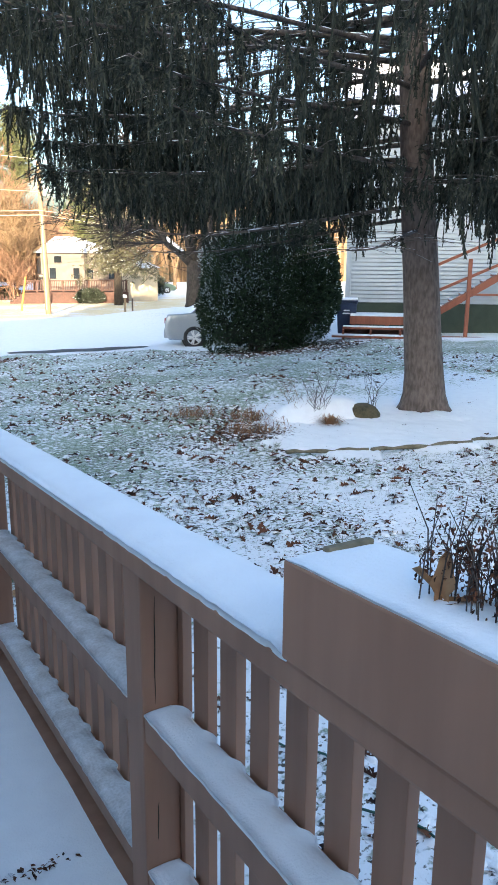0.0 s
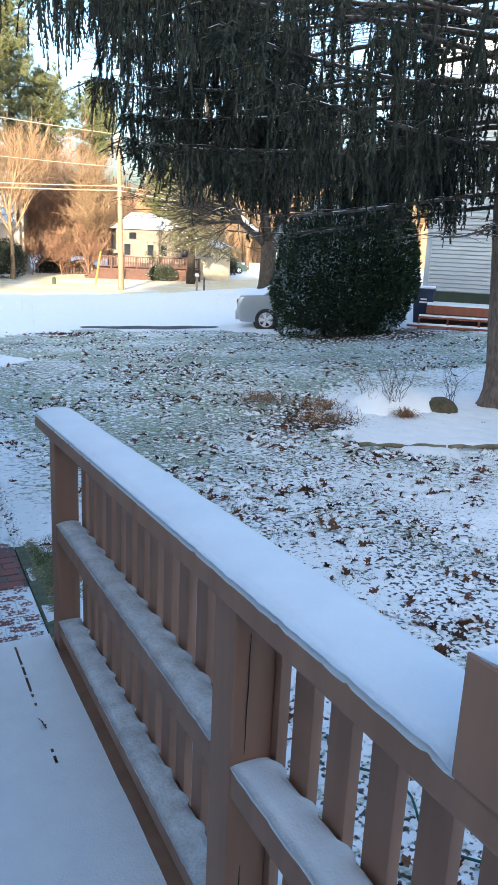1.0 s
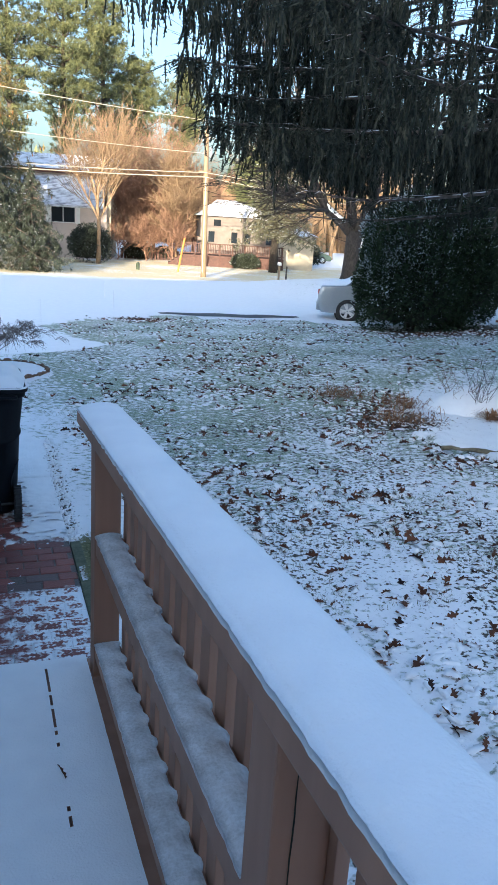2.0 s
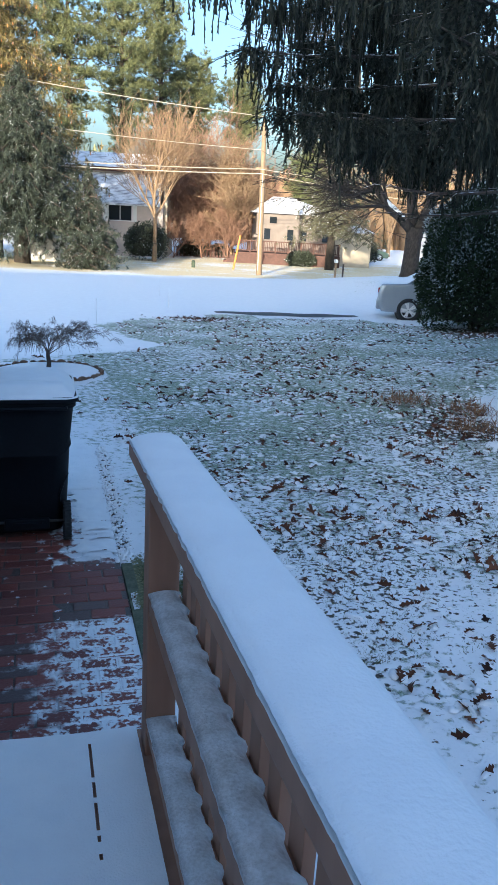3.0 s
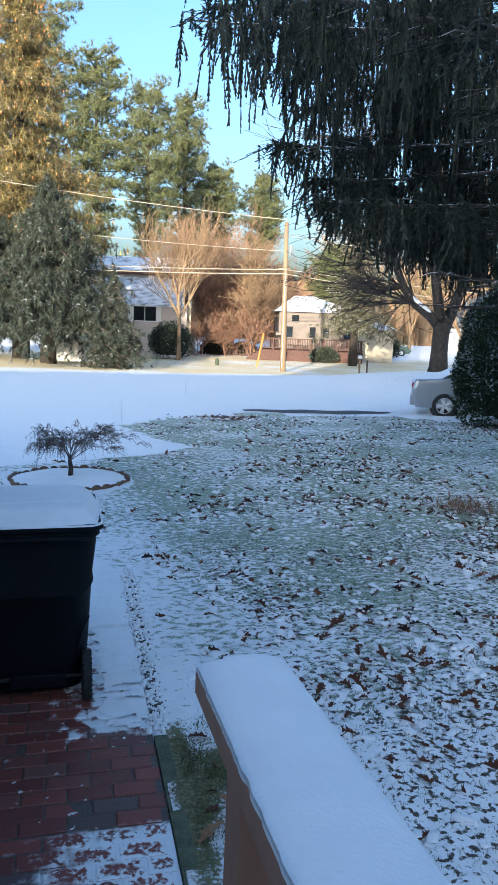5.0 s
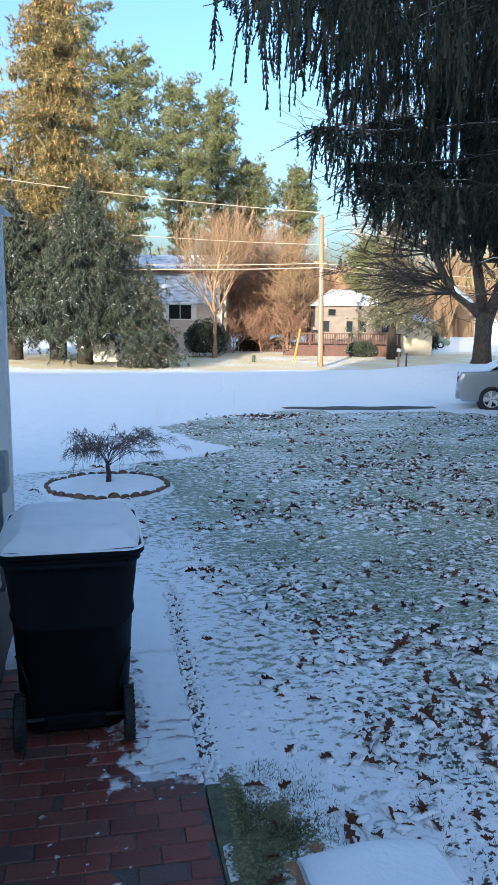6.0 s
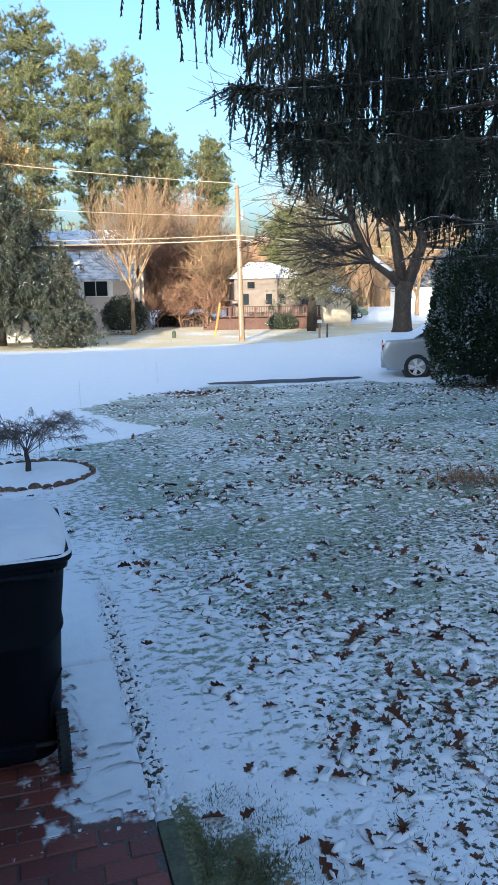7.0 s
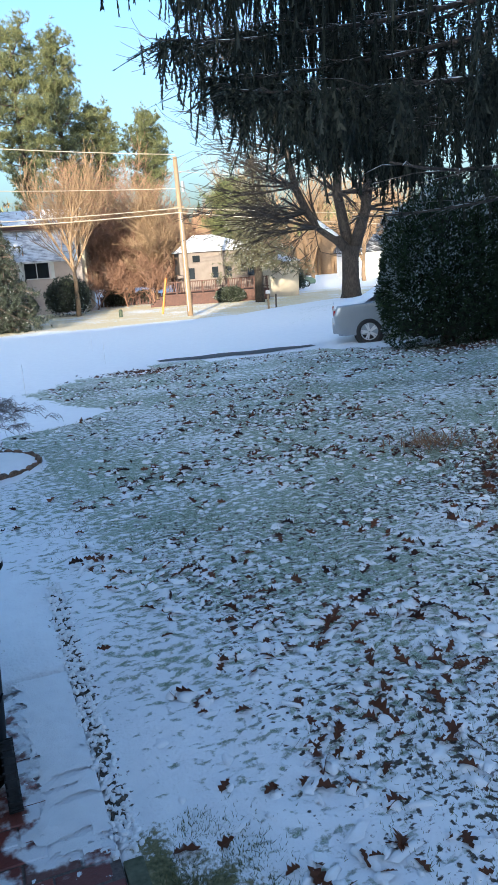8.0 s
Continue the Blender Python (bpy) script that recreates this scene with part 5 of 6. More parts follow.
# ---- neighbouring house with wooden steps ----
def build_neighbour():
    rz = -38.3
    hx, hy = 14.75, 17.0
    z0 = float(ground_z(15, 16))
    h = thing("neighbour_house", hx, hy, z0, "pale grey clapboard house on a dark green foundation", "house", rz=rz)
    # local x runs along the wall seen from the yard, local y goes into the house
    block("foundation", (0.0, 0.0, -0.3), (9.0, 8.0, 0.95), GREEN_BASE, h, "dark green painted foundation")
    block("wall", (0.0, 0.0, 0.95), (9.0, 8.0, 6.4), SIDING, h)
    clapboards(8.96, 0.95, 6.4, 0.125, SIDING, h, pose(0.02, -0.003, 0), 0.04)
    clapboards(7.96, 0.95, 6.4, 0.125, SIDING, h, pose(-0.003, 7.98, 0, 0, 0, -90), 0.04)
    block("corner_board", (-0.06, -0.06, 0.9), (0.10, 0.10, 6.4), SIDING, h, bevel=0.004)
    q = Geo()
    q.add([(-0.4, -0.4, 6.4), (9.4, -0.4, 6.4), (9.4, 8.4, 6.4), (-0.4, 8.4, 6.4), (-0.4, 4, 9.0), (9.4, 4, 9.0)],
          [(0, 3, 2, 1), (0, 1, 5, 4), (2, 3, 4, 5), (0, 4, 3), (1, 2, 5)])
    part("roof", q, ROOF_SNOW, h)
    # red stained landing, steps and stair
    s = thing("porch_steps", hx, hy, z0, "red stained wooden steps and stair rail with snow", "steps", rz=rz)
    def snowy(name, lo, hi):
        b = block(name, lo, hi, RED_WOOD, s, bevel=0.006)
        block("snow", (lo[0] + 0.01, lo[1] + 0.005, 0.0), (hi[0] - 0.01, hi[1] - 0.02, 0.03), SNOW, b, "snow on the tread", m=Matrix.Translation((0, 0, hi[2] + 0.001)))
    snowy("landing", (0.15, -2.0, 0.42), (2.35, -0.75, 0.66))
    block("landing_post", (0.2, -1.9, 0.0), (0.3, -1.8, 0.42), RED_WOOD, s)
    block("landing_post", (1.2, -1.9, 0.0), (1.3, -1.8, 0.42), RED_WOOD, s)
    block("landing_post", (2.2, -1.9, 0.0), (2.3, -1.8, 0.42), RED_WOOD, s)
    snowy("tread", (-0.05, -2.32, 0.30), (2.2, -2.02, 0.36))
    snowy("tread", (-0.35, -2.66, 0.08), (2.2, -2.34, 0.14))
    block("riser", (-0.02, -2.04, 0.0), (2.2, -2.02, 0.30), DARK_WOOD, s)
    for x in (-0.05, 0.75, 1.6, 2.15):
        block("stringer", (x, -2.6, 0.0), (x + 0.05, -2.05, 0.30), RED_WOOD, s)
    for x, z1 in ((1.95, 1.95), (3.5, 2.35), (4.75, 2.75)):
        block("post", (x, -1.85, 0.0 if x > 2 else 0.6), (x + 0.11, -1.74, z1), RED_WOOD, s, bevel=0.008)
    for z, dz in ((1.88, 0.0), (1.12, 0.0)):
        q = Geo()
        q.tube([(1.98, -1.78, z), (2.35, -1.78, z + 0.16), (5.2, -1.78, z + 1.45)], [0.055, 0.055, 0.055], 4)
        part("hand_rail", q, RED_WOOD, s)
    for i in range(9):
        x = 2.5 + 0.30 * i
        z = 0.70 + 0.19 * i
        b = block("stair_tread", (x, -1.75, z), (x + 0.30, -0.75, z + 0.05), RED_WOOD, s)
        block("snow", (x + 0.01, -1.74, z + 0.052), (x + 0.29, -0.77, z + 0.085), SNOW, b)
    q = Geo()
    q.tube([(2.4, -1.72, 0.60), (5.2, -1.72, 2.35)], [0.13, 0.13], 4)
    part("stringer", q, RED_WOOD, s)
    block("ground_beam", (2.4, -1.9, -0.02), (6.2, -1.75, 0.10), RED_WOOD, s)
    block("cross_rail", (3.5, -1.83, 1.30), (6.0, -1.77, 1.36), RED_WOOD, s)
    block("post", (5.9, -1.85, 0.0), (6.01, -1.74, 3.0), RED_WOOD, s)
    b = thing("recycling_bin", hx - 0.55, hy - 0.75, z0, "dark blue recycling bin with snow on its lid", "bin", rz=rz)
    part("body", loft([[(x, y, z) for x, y in rounded_ring(w, w, 0.05)] for z, w in ((0.0, 0.25), (0.95, 0.31), (0.97, 0.33), (1.02, 0.33))]), PLASTIC_BLUE, b)
    block("lid", (-0.34, -0.36, 1.02), (0.34, 0.36, 1.08), PLASTIC_BLUE, b, bevel=0.02)
    block("snow", (-0.32, -0.34, 1.08), (0.32, 0.34, 1.13), SNOW, b, bevel=0.02)
    q = Geo()
    q.box((-0.12, -0.335, 0.66), (0.12, -0.325, 0.70))
    q.box((-0.09, -0.335, 0.75), (0.09, -0.325, 0.79))
    part("marking", q, WHITE_TRIM, b, "pale printed marking")


build_neighbour()


# ---- street: frame for things seen far off. u to the right, v ahead ----
EYE0 = (-0.242, -0.763)


def street(u, v):
    return EYE0[0] + 0.9755 * u + 0.22 * v, EYE0[1] - 0.22 * u + 0.9755 * v


def branch(q, p, d, length, radius, level, rnd, up=0.25, kids=(4, 4, 3, 3), wild=0.5, sides=(8, 6, 4, 3, 3), taper=0.45, thin=0.012):
    """A branch and, from it, finer ones."""
    k = 5 if level < 2 else 3
    pts, rad = [Vector(p)], [radius]
    d = Vector(d).normalized()
    for i in range(k):
        d = (d + Vector((rnd.gauss(0, 0.10), rnd.gauss(0, 0.10), rnd.gauss(0, 0.06) + up * 0.12))).normalized()
        pts.append(pts[-1] + d * (length / k))
        rad.append(max(thin, radius * (1 - (1 - taper) * (i + 1) / k)))
    q.tube(pts, rad, sides[min(level, len(sides) - 1)], False)
    if level < len(kids):
        for i in range(kids[level]):
            s = (i + rnd.uniform(0.3, 1.0)) / kids[level]
            j = max(1, min(k, int(round(s * k))))
            axis = Vector((rnd.gauss(0, 1), rnd.gauss(0, 1), rnd.gauss(0, 0.4)))
            nd = (d + axis.normalized() * wild * rnd.uniform(0.7, 1.4) + Vector((0, 0, up * 0.5))).normalized()
            branch(q, pts[j], nd, length * rnd.uniform(0.5, 0.78), rad[j] * 0.6, level + 1, rnd, up, kids, wild, sides, taper, thin)


def bare_tree(u, v, height, radius, material, label, seed, trunk=0.28, kids=(7, 5, 4, 4), wild=0.55, thin=0.012, clump=1, group=""):
    x, y = street(u, v)
    z = float(ground_z(x, y))
    t = thing("bare_tree", x, y, z, label, "tree", group)
    rnd = random.Random(seed)
    for c in range(clump):
        lean = (rnd.gauss(0, 0.12 * (clump - 1)), rnd.gauss(0, 0.12 * (clump - 1)))
        q = Geo()
        hgt = height * trunk
        pts = [Vector((lean[0] * hgt * i / 4 + rnd.gauss(0, 0.03), lean[1] * hgt * i / 4 + rnd.gauss(0, 0.03), -0.15 + (hgt + 0.15) * i / 4)) for i in range(5)]
        q.tube(pts, [radius * (1.25 - 0.4 * i / 4) for i in range(5)], 8)
        part("trunk", q, material, t, smooth=True)
        q = Geo()
        branch(q, pts[-1], (lean[0], lean[1], 1), height * 0.45, radius * 0.8, 0, rnd, 0.3, kids, wild, thin=thin)
        for i in range(3):
            a = rnd.uniform(0, 6.28)
            branch(q, pts[rnd.randint(3, 4)], (math.cos(a) * 0.6, math.sin(a) * 0.6, 0.8), height * 0.38, radius * 0.55, 0, rnd, 0.3, kids, wild, thin=thin)
        part("branchwork", q, material, t)
    return t


def build_maple():
    x, y = street(8.4, 32)
    z = float(ground_z(x, y))
    t = thing("maple_tree", x, y, z, "large bare grey maple forking low with snow in its crotch", "tree", rz=-12.7)
    q = Geo()
    q.tube([(0, 0, -0.2), (0, 0, 0.15), (-0.01, 0, 0.8), (0.0, 0, 1.5), (0.05, 0, 2.0)], [0.52, 0.40, 0.345, 0.34, 0.38], 14)
    part("trunk", q, GREY_BARK, t, smooth=True)
    rnd = random.Random(21)
    main = [([(-0.1, 0, 1.85), (-0.55, 0, 2.3), (-1.15, 0.1, 2.75), (-1.65, 0.2, 3.4), (-2.1, 0.2, 4.4), (-2.3, 0.3, 5.6), (-2.8, 0.3, 7.0), (-3.0, 0.3, 9.0)], [0.22, 0.20, 0.185, 0.17, 0.15, 0.13, 0.10, 0.05]),
            ([(0.15, 0, 1.85), (0.45, 0.1, 2.6), (0.75, 0.2, 3.4), (0.9, 0.2, 4.6), (1.3, 0.2, 6.2), (1.5, 0.2, 8.5)], [0.26, 0.24, 0.22, 0.18, 0.13, 0.05]),
            ([(0.0, 0.15, 1.9), (-0.15, 0.3, 2.9), (-0.35, 0.4, 4.1), (-0.2, 0.6, 6.0), (-0.4, 0.8, 9.5)], [0.24, 0.22, 0.19, 0.14, 0.05])]
    for pts, rad in main:
        q = Geo()
        q.tube(pts, rad, 10)
        for i in range(2, len(pts)):
            for _ in range(6):
                a = rnd.uniform(0, 6.28)
                side = -1.2 if pts[i][0] < -0.5 else (0.9 if pts[i][0] > 0.5 else 0.0)
                branch(q, pts[i], (math.cos(a) + side, math.sin(a), rnd.uniform(-0.15, 0.7)), rnd.uniform(1.6, 3.0), rad[i] * 0.35, 1, rnd, 0.05,
                       (4, 4, 4, 3), 0.55, (8, 5, 4, 3, 3), 0.35, 0.011)
        part("limb", q, GREY_BARK, t, smooth=True)
    q = Geo()
    q.tube([(-0.30, -0.06, 2.20), (-0.6, -0.07, 2.43), (-1.15, 0.0, 2.87), (-1.5, 0.1, 3.24)], [0.04, 0.11, 0.10, 0.03], 8)
    part("snow", q, SNOW, t, "snow lying along the forked limb", smooth=True)


build_maple()

bare_tree(-4.5, 57, 10.2, 0.15, TWIG_TAN, "sunlit bare tree with a pale trunk at the kerb", 31, 0.30, (6, 5, 4, 4), 0.5, 0.012)
for i, (u, v, h, r) in enumerate(((-2.6, 67, 11.5, 0.085), (-0.6, 69, 11.8, 0.085), (1.3, 66, 10.6, 0.085), (-4.4, 71, 12.0, 0.085), (3.0, 72, 10.5, 0.085))):
    bare_tree(u, v, h, r, TWIG_RED if i != 2 else TWIG_TAN, "bare russet tree with dense fine twigs in sunlight", 40 + i, 0.14, (5, 4, 4, 4), 0.85, 0.015, 2, "russet trees")
for i, (u, v, h) in enumerate(((-3.4, 63, 5.6), (-1.2, 64, 5.2), (0.9, 63, 5.8))):
    bare_tree(u, v, h, 0.06, TWIG_RED, "low bare russet thicket of fine twigs", 90 + i, 0.05, (5, 4, 4, 3), 0.95, 0.015, 1, "russet thickets")
for i, (u, v, h, r) in enumerate(((14.5, 82, 12.0, 0.2), (19.0, 86, 13.0, 0.2), (23.0, 80, 12.5, 0.2), (27.5, 84, 12, 0.2), (10.5, 88, 13.0, 0.2))):
    bare_tree(u, v, h, r, TWIG_TAN, "distant bare tree beyond the houses", 60 + i, 0.2, (5, 4, 3, 3), 0.55, 0.024, 1, "distant trees")


# ---- conifers far off ----
def tuft(seed, blades=26, length=1.0, width=0.12, upward=0.35):
    """A burst of needles as thin triangles round the origin."""
    r = np.random.RandomState(seed)
    v, f = [], []
    for i in range(blades):
        d = r.normal(size=3)
        d[2] += upward
        d /= np.linalg.norm(d)
        s = np.cross(d, r.normal(size=3))
        s /= np.linalg.norm(s)
        l = length * r.uniform(0.6, 1.1)
        f.append((len(v), len(v) + 1, len(v) + 2))
        v += [s * width, -s * width, d * l]
    return np.array(v), np.array(f)


def pine(u, v, height, spread_, seed, first=0.35):
    x, y = street(u, v)
    t = thing("pine_tree", x, y, -1.5, "tall sunlit white pine with tufted green boughs", "tree", "pine trees")
    rnd, rs = random.Random(seed), np.random.RandomState(seed)
    q = Geo()
    q.tube([(0, 0, -0.2), (0.1, 0, height * 0.35), (-0.1, 0.1, height * 0.7), (0, 0, height * 0.97)], [0.38, 0.30, 0.2, 0.05], 8)
    part("trunk", q, TWIG_DARK, t, smooth=True)
    q, at, sc = Geo(), [], []
    n = int(62 * (1 - first) / 0.65)
    for i in range(n):
        s = first + (1 - first) * (i + rnd.random()) / n
        h = height * s
        a = i * 2.4 + rnd.uniform(-0.4, 0.4)
        prof = math.sin(math.pi * min(1, (1 - s) / (1 - first) * 0.85 + 0.12)) ** 0.7
        L = spread_ * prof * rnd.uniform(0.55, 1.12)
        rise = rnd.uniform(0.05, 0.4)
        tip = Vector((math.cos(a) * L, math.sin(a) * L, h + L * rise))
        base = Vector((0, 0, h))
        q.tube([base, base.lerp(tip, 0.5) - Vector((0, 0, 0.1 * L)), tip], [0.09, 0.06, 0.02], 4, False)
        m = max(8, int(L * 24))
        for _ in range(m):
            w = rnd.uniform(0.30, 1.04)
            p = base.lerp(tip, w)
            o = 0.29 * L * (1.05 - 0.5 * w)
            at.append((p.x + rnd.gauss(0, o), p.y + rnd.gauss(0, o), p.z + abs(rnd.gauss(0, 0.50)) - 0.05))
            sc.append(rnd.uniform(0.38, 0.70))
    part("branchwork", q, TWIG_DARK, t)
    at, sc = np.array(at), np.array(sc)
    groups = []
    for k in range(3):
        pk = np.arange(len(at)) % 3 == k
        groups.append(scatter(tuft(seed * 3 + k, 22, 0.85, 0.042, 0.75), at[pk], rs.uniform(0, 6.3, int(pk.sum())), np.stack([sc[pk]] * 3, 1)))
    part("crown", tri_mesh("crown", *joined(groups)), PINE_NEEDLE, t)


for u, v, h, s, seed, first in ((-16.0, 86, 29.5, 4.2, 1, 0.30), (-10.6, 87, 26.5, 3.5, 2, 0.30), (-6.6, 88, 26.0, 3.3, 3, 0.32), (-21.5, 84, 33.5, 5.5, 4, 0.25),
                                (-3.2, 92, 19.5, 2.9, 5, 0.40), (2.3, 96, 19.5, 2.7, 6, 0.45), (8.3, 70, 9.0, 2.2, 8, 0.3)):
    pine(u, v, h, s, seed, first)


def hanging_conifer(u, v, height, spread_, seed, material, label, first=0.06, limbs=150, cones=0, size=0.5, z=None):
    """A dense conifer of drooping sprays."""
    x, y = street(u, v)
    t = thing("conifer_tree", x, y, float(ground_z(x, y)) if z is None else z, label, "tree")
    rnd, rs = random.Random(seed), np.random.RandomState(seed)
    q = Geo()
    q.tube([(0, 0, -0.2), (0, 0, height * 0.5), (0, 0, height * 0.98)], [0.42 * spread_ / 5, 0.26 * spread_ / 5, 0.04], 8)
    part("trunk", q, GREY_BARK, t, smooth=True)
    q, at, sc, ca = Geo(), [], [], []
    for i in range(limbs):
        s = first + (1 - first) * ((i + rnd.random()) / limbs) ** 1.1
        h = height * s
        a = i * 2.4 + rnd.uniform(-0.3, 0.3)
        L = spread_ * (1 - s) ** 0.75 * rnd.uniform(0.5, 1.15) * (1.0 if s > 0.12 else 0.8)
        tip = Vector((math.cos(a) * L, math.sin(a) * L, h - L * rnd.uniform(0.10, 0.35)))
        base = Vector((0, 0, h))
        q.tube([base, base.lerp(tip, 0.55) + Vector((0, 0, 0.10 * L)), tip], [0.06, 0.045, 0.015], 4, False)
        m = max(6, int(L * 14))
        for _ in range(m):
            w = rnd.uniform(0.25, 1.03)
            p = base.lerp(tip, w) + Vector((0, 0, 0.4 * L * w * (1 - w)))
            o = 0.15 * L
            c = (p.x + rnd.gauss(0, o), p.y + rnd.gauss(0, o), p.z + rnd.gauss(0, 0.10) - 0.1)
            at.append(c)
            sc.append(rnd.uniform(0.7, 1.3) * size)
            if cones and rnd.random() < cones and w > 0.55:
                ca.append((c[0], c[1], c[2] - 0.2))
    part("branchwork", q, TWIG_DARK, t)
    at, sc = np.array(at), np.array(sc)
    groups = []
    for k in range(3):
        pk = np.arange(len(at)) % 3 == k
        groups.append(scatter(tuft(seed * 5 + k, 16, 0.85, 0.042, -0.75), at[pk], rs.uniform(0, 6.3, int(pk.sum())), np.stack([sc[pk] * 0.8, sc[pk] * 0.8, sc[pk]], 1)))
    part("crown", tri_mesh("crown", *joined(groups)), material, t)
    if ca:
        q = Geo()
        for c in ca:
            l = rnd.uniform(0.14, 0.24)
            q.tube([(c[0], c[1], c[2] + l / 2), (c[0], c[1], c[2]), (c[0], c[1], c[2] - l / 2)], [0.02, 0.055, 0.015], 4, False)
        tagged(part("cone_mass", q, CONE, t, "hanging tan cones catching the sun"), kind="stuff")


hanging_conifer(-15.0, 53, 27.0, 7.2, 3, GOLD_NEEDLE, "tall dense conifer hung with tan cones", 0.13, 260, 0.18, 0.60)
hanging_conifer(-20.0, 52, 25.0, 5.2, 4, GOLD_NEEDLE, "tall dense conifer hung with tan cones", 0.10, 220, 0.2, 0.55)
hanging_conifer(-11.4, 46.0, 10.8, 5.9, 6, BLUE_NEEDLE, "spreading dark spruce with frosted drooping boughs", 0.20, 200, 0.0, 0.50)
hanging_conifer(-15.6, 46, 9.8, 5.6, 8, BLUE_NEEDLE, "spreading dark spruce with frosted drooping boughs", 0.22, 170, 0.0, 0.50)
hanging_conifer(-7.4, 45.5, 5.8, 2.3, 9, BLUE_NEEDLE, "small rounded dark green arborvitae by the conifers", 0.03, 120, 0.0, 0.34)
hanging_conifer(8.6, 58, 10.5, 4.6, 11, HEMLOCK, "thin hemlock with drooping sunlit boughs", 0.26, 95, 0.0, 0.40)

for u, v, r, seed in ((-5.2, 58, (1.55, 1.3, 1.55), 71), (6.7, 60.5, (1.1, 0.9, 0.62), 72), (13.6, 70.5, (1.0, 0.9, 1.2), 73), (-8.6, 59, (1.0, 0.9, 0.9), 74), (-1.9, 66.5, (1.3, 0.9, 0.75), 75), (0.3, 66.8, (1.0, 0.8, 0.6), 76)):
    x, y = street(u, v)
    b = thing("round_shrub", x, y, -1.5, "rounded evergreen shrub by a house wall", "shrub")
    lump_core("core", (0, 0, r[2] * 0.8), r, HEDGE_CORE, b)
    leaf_cloud("leaves", (0, 0, r[2] * 0.8), r, 4000, 0.11, BLUE_NEEDLE, b, seed)


# ---- utility pole and wires ----
def build_pole():
    x, y = street(2.84, 49)
    z = float(ground_z(x, y))
    p = thing("utility_pole", x, y, z, "tall weathered wooden utility pole leaning slightly", "pole", rz=-12.7)
    q = Geo()
    q.tube([(0, 0, -0.3), (-0.08, 0, 4.5), (-0.18, 0, 9.3)], [0.19, 0.165, 0.13], 12)
    part("shaft", q, POLE_WOOD, p, smooth=True)
    block("bracket", (-0.55, -0.06, 6.42), (0.15, 0.06, 6.50), POLE_WOOD, p)
    q = Geo()
    q.tube([(0.14, -0.05, 7.3), (0.14, -0.05, 7.9)], [0.10, 0.10], 10)
    part("transformer", q, METER, p)
    q = Geo()
    q.tube([(-0.1, -0.17, 0.3), (-0.12, -0.17, 6.1)], [0.03, 0.03], 6)
    part("conduit", q, METER, p)
    for (ua, va, za), (ub, vb, zb), r in (((-30, 46, 11.5), (2.7, 49, 7.95), 0.022), ((-30, 46, 8.4), (2.7, 49, 6.05), 0.020), ((-30, 46, 5.5), (2.65, 48.8, 4.92), 0.024),
                                          ((-30, 46, 5.2), (2.65, 48.8, 4.66), 0.030), ((2.65, 48.8, 4.92), (40, 54, 3.6), 0.02), ((2.65, 48.8, 4.66), (40, 50, 1.9), 0.022), ((2.7, 49, 7.0), (40, 56, 5.4), 0.016)):
        q = Geo()
        a, b = street(ua, va), street(ub, vb)
        k = 14
        q.tube([(a[0] + (b[0] - a[0]) * i / k, a[1] + (b[1] - a[1]) * i / k, za + (zb - za) * i / k - 0.5 * 4 * (i / k) * (1 - i / k)) for i in range(k + 1)], [r] * (k + 1), 5)
        whole("overhead_wire", q, WIRE, "sunlit overhead wire strung from the utility pole", "wire", "overhead wires")
    x, y = street(1.4, 53)
    g = thing("guy_guard", x, y, -1.5, "orange plastic guard on a slanting guy wire", "guy wire", rz=-12.7)
    q = Geo()
    q.tube([(-0.15, 0, 0.0), (0.25, 0, 2.3)], [0.07, 0.07], 8)
    part("sleeve", q, ORANGE, g)
    x, y = street(7.9, 50)
    m = thing("mailbox", x, y, -1.5, "pale mailbox on a wooden post at the kerb", "mailbox", rz=-12.7)
    block("post", (-0.06, -0.06, -0.1), (0.06, 0.06, 1.0), POLE_WOOD, m)
    block("post", (0.45, -0.05, -0.1), (0.55, 0.05, 0.95), TWIG_DARK, m)
    q = Geo()
    ring = [(-0.11, 0), (0.11, 0), (0.11, 0.12), (0.07, 0.2), (-0.07, 0.2), (-0.11, 0.12)]
    q.add([(a, -0.25, b + 1.0) for a, b in ring] + [(a, 0.25, b + 1.0) for a, b in ring],
          [tuple(range(6)), tuple(reversed(range(6, 12)))] + [(i, (i + 1) % 6, (i + 1) % 6 + 6, i + 6) for i in range(6)])
    part("box", q, WHITE_TRIM, m)
    x, y = street(-1.5, 53)
    b = thing("marker_post", x, y, -1.5, "short dark marker post on the verge", "post")
    q = Geo()
    q.tube([(0, 0, -0.05), (0, 0, 0.42), (0, 0, 0.5)], [0.13, 0.13, 0.06], 8)
    part("shaft", q, GREEN_BASE, b)
    for sx, sy in ((0.9, 15.2), (3.2, 19.6), (3.6, 24)):
        q = Geo()
        z = float(ground_z(sx, sy))
        q.tube([(sx, sy, z - 0.05), (sx, sy, z + 0.55)], [0.006, 0.005], 5)
        whole("drive_stake", q, WHITE_TRIM, "thin pale stake marking the edge of the drive", "stake", "drive stakes")


build_pole()


# ---- houses across the street ----
def window(parent, x, z, w, h, face=-0.02, bars=1, trim=None):
    f = block("window", (x, face - 0.05, z), (x + w, face, z + h), trim or WHITE_TRIM, parent, "plain window frame" if trim else "white window frame")
    for i in range(bars + 1):
        a = x + 0.06 + (w - 0.06) * i / (bars + 1)
        block("pane", (a, face - 0.06, z + 0.07), (a + (w - 0.06) / (bars + 1) - 0.06, face - 0.045, z + h - 0.07), DARK_GLASS, f)


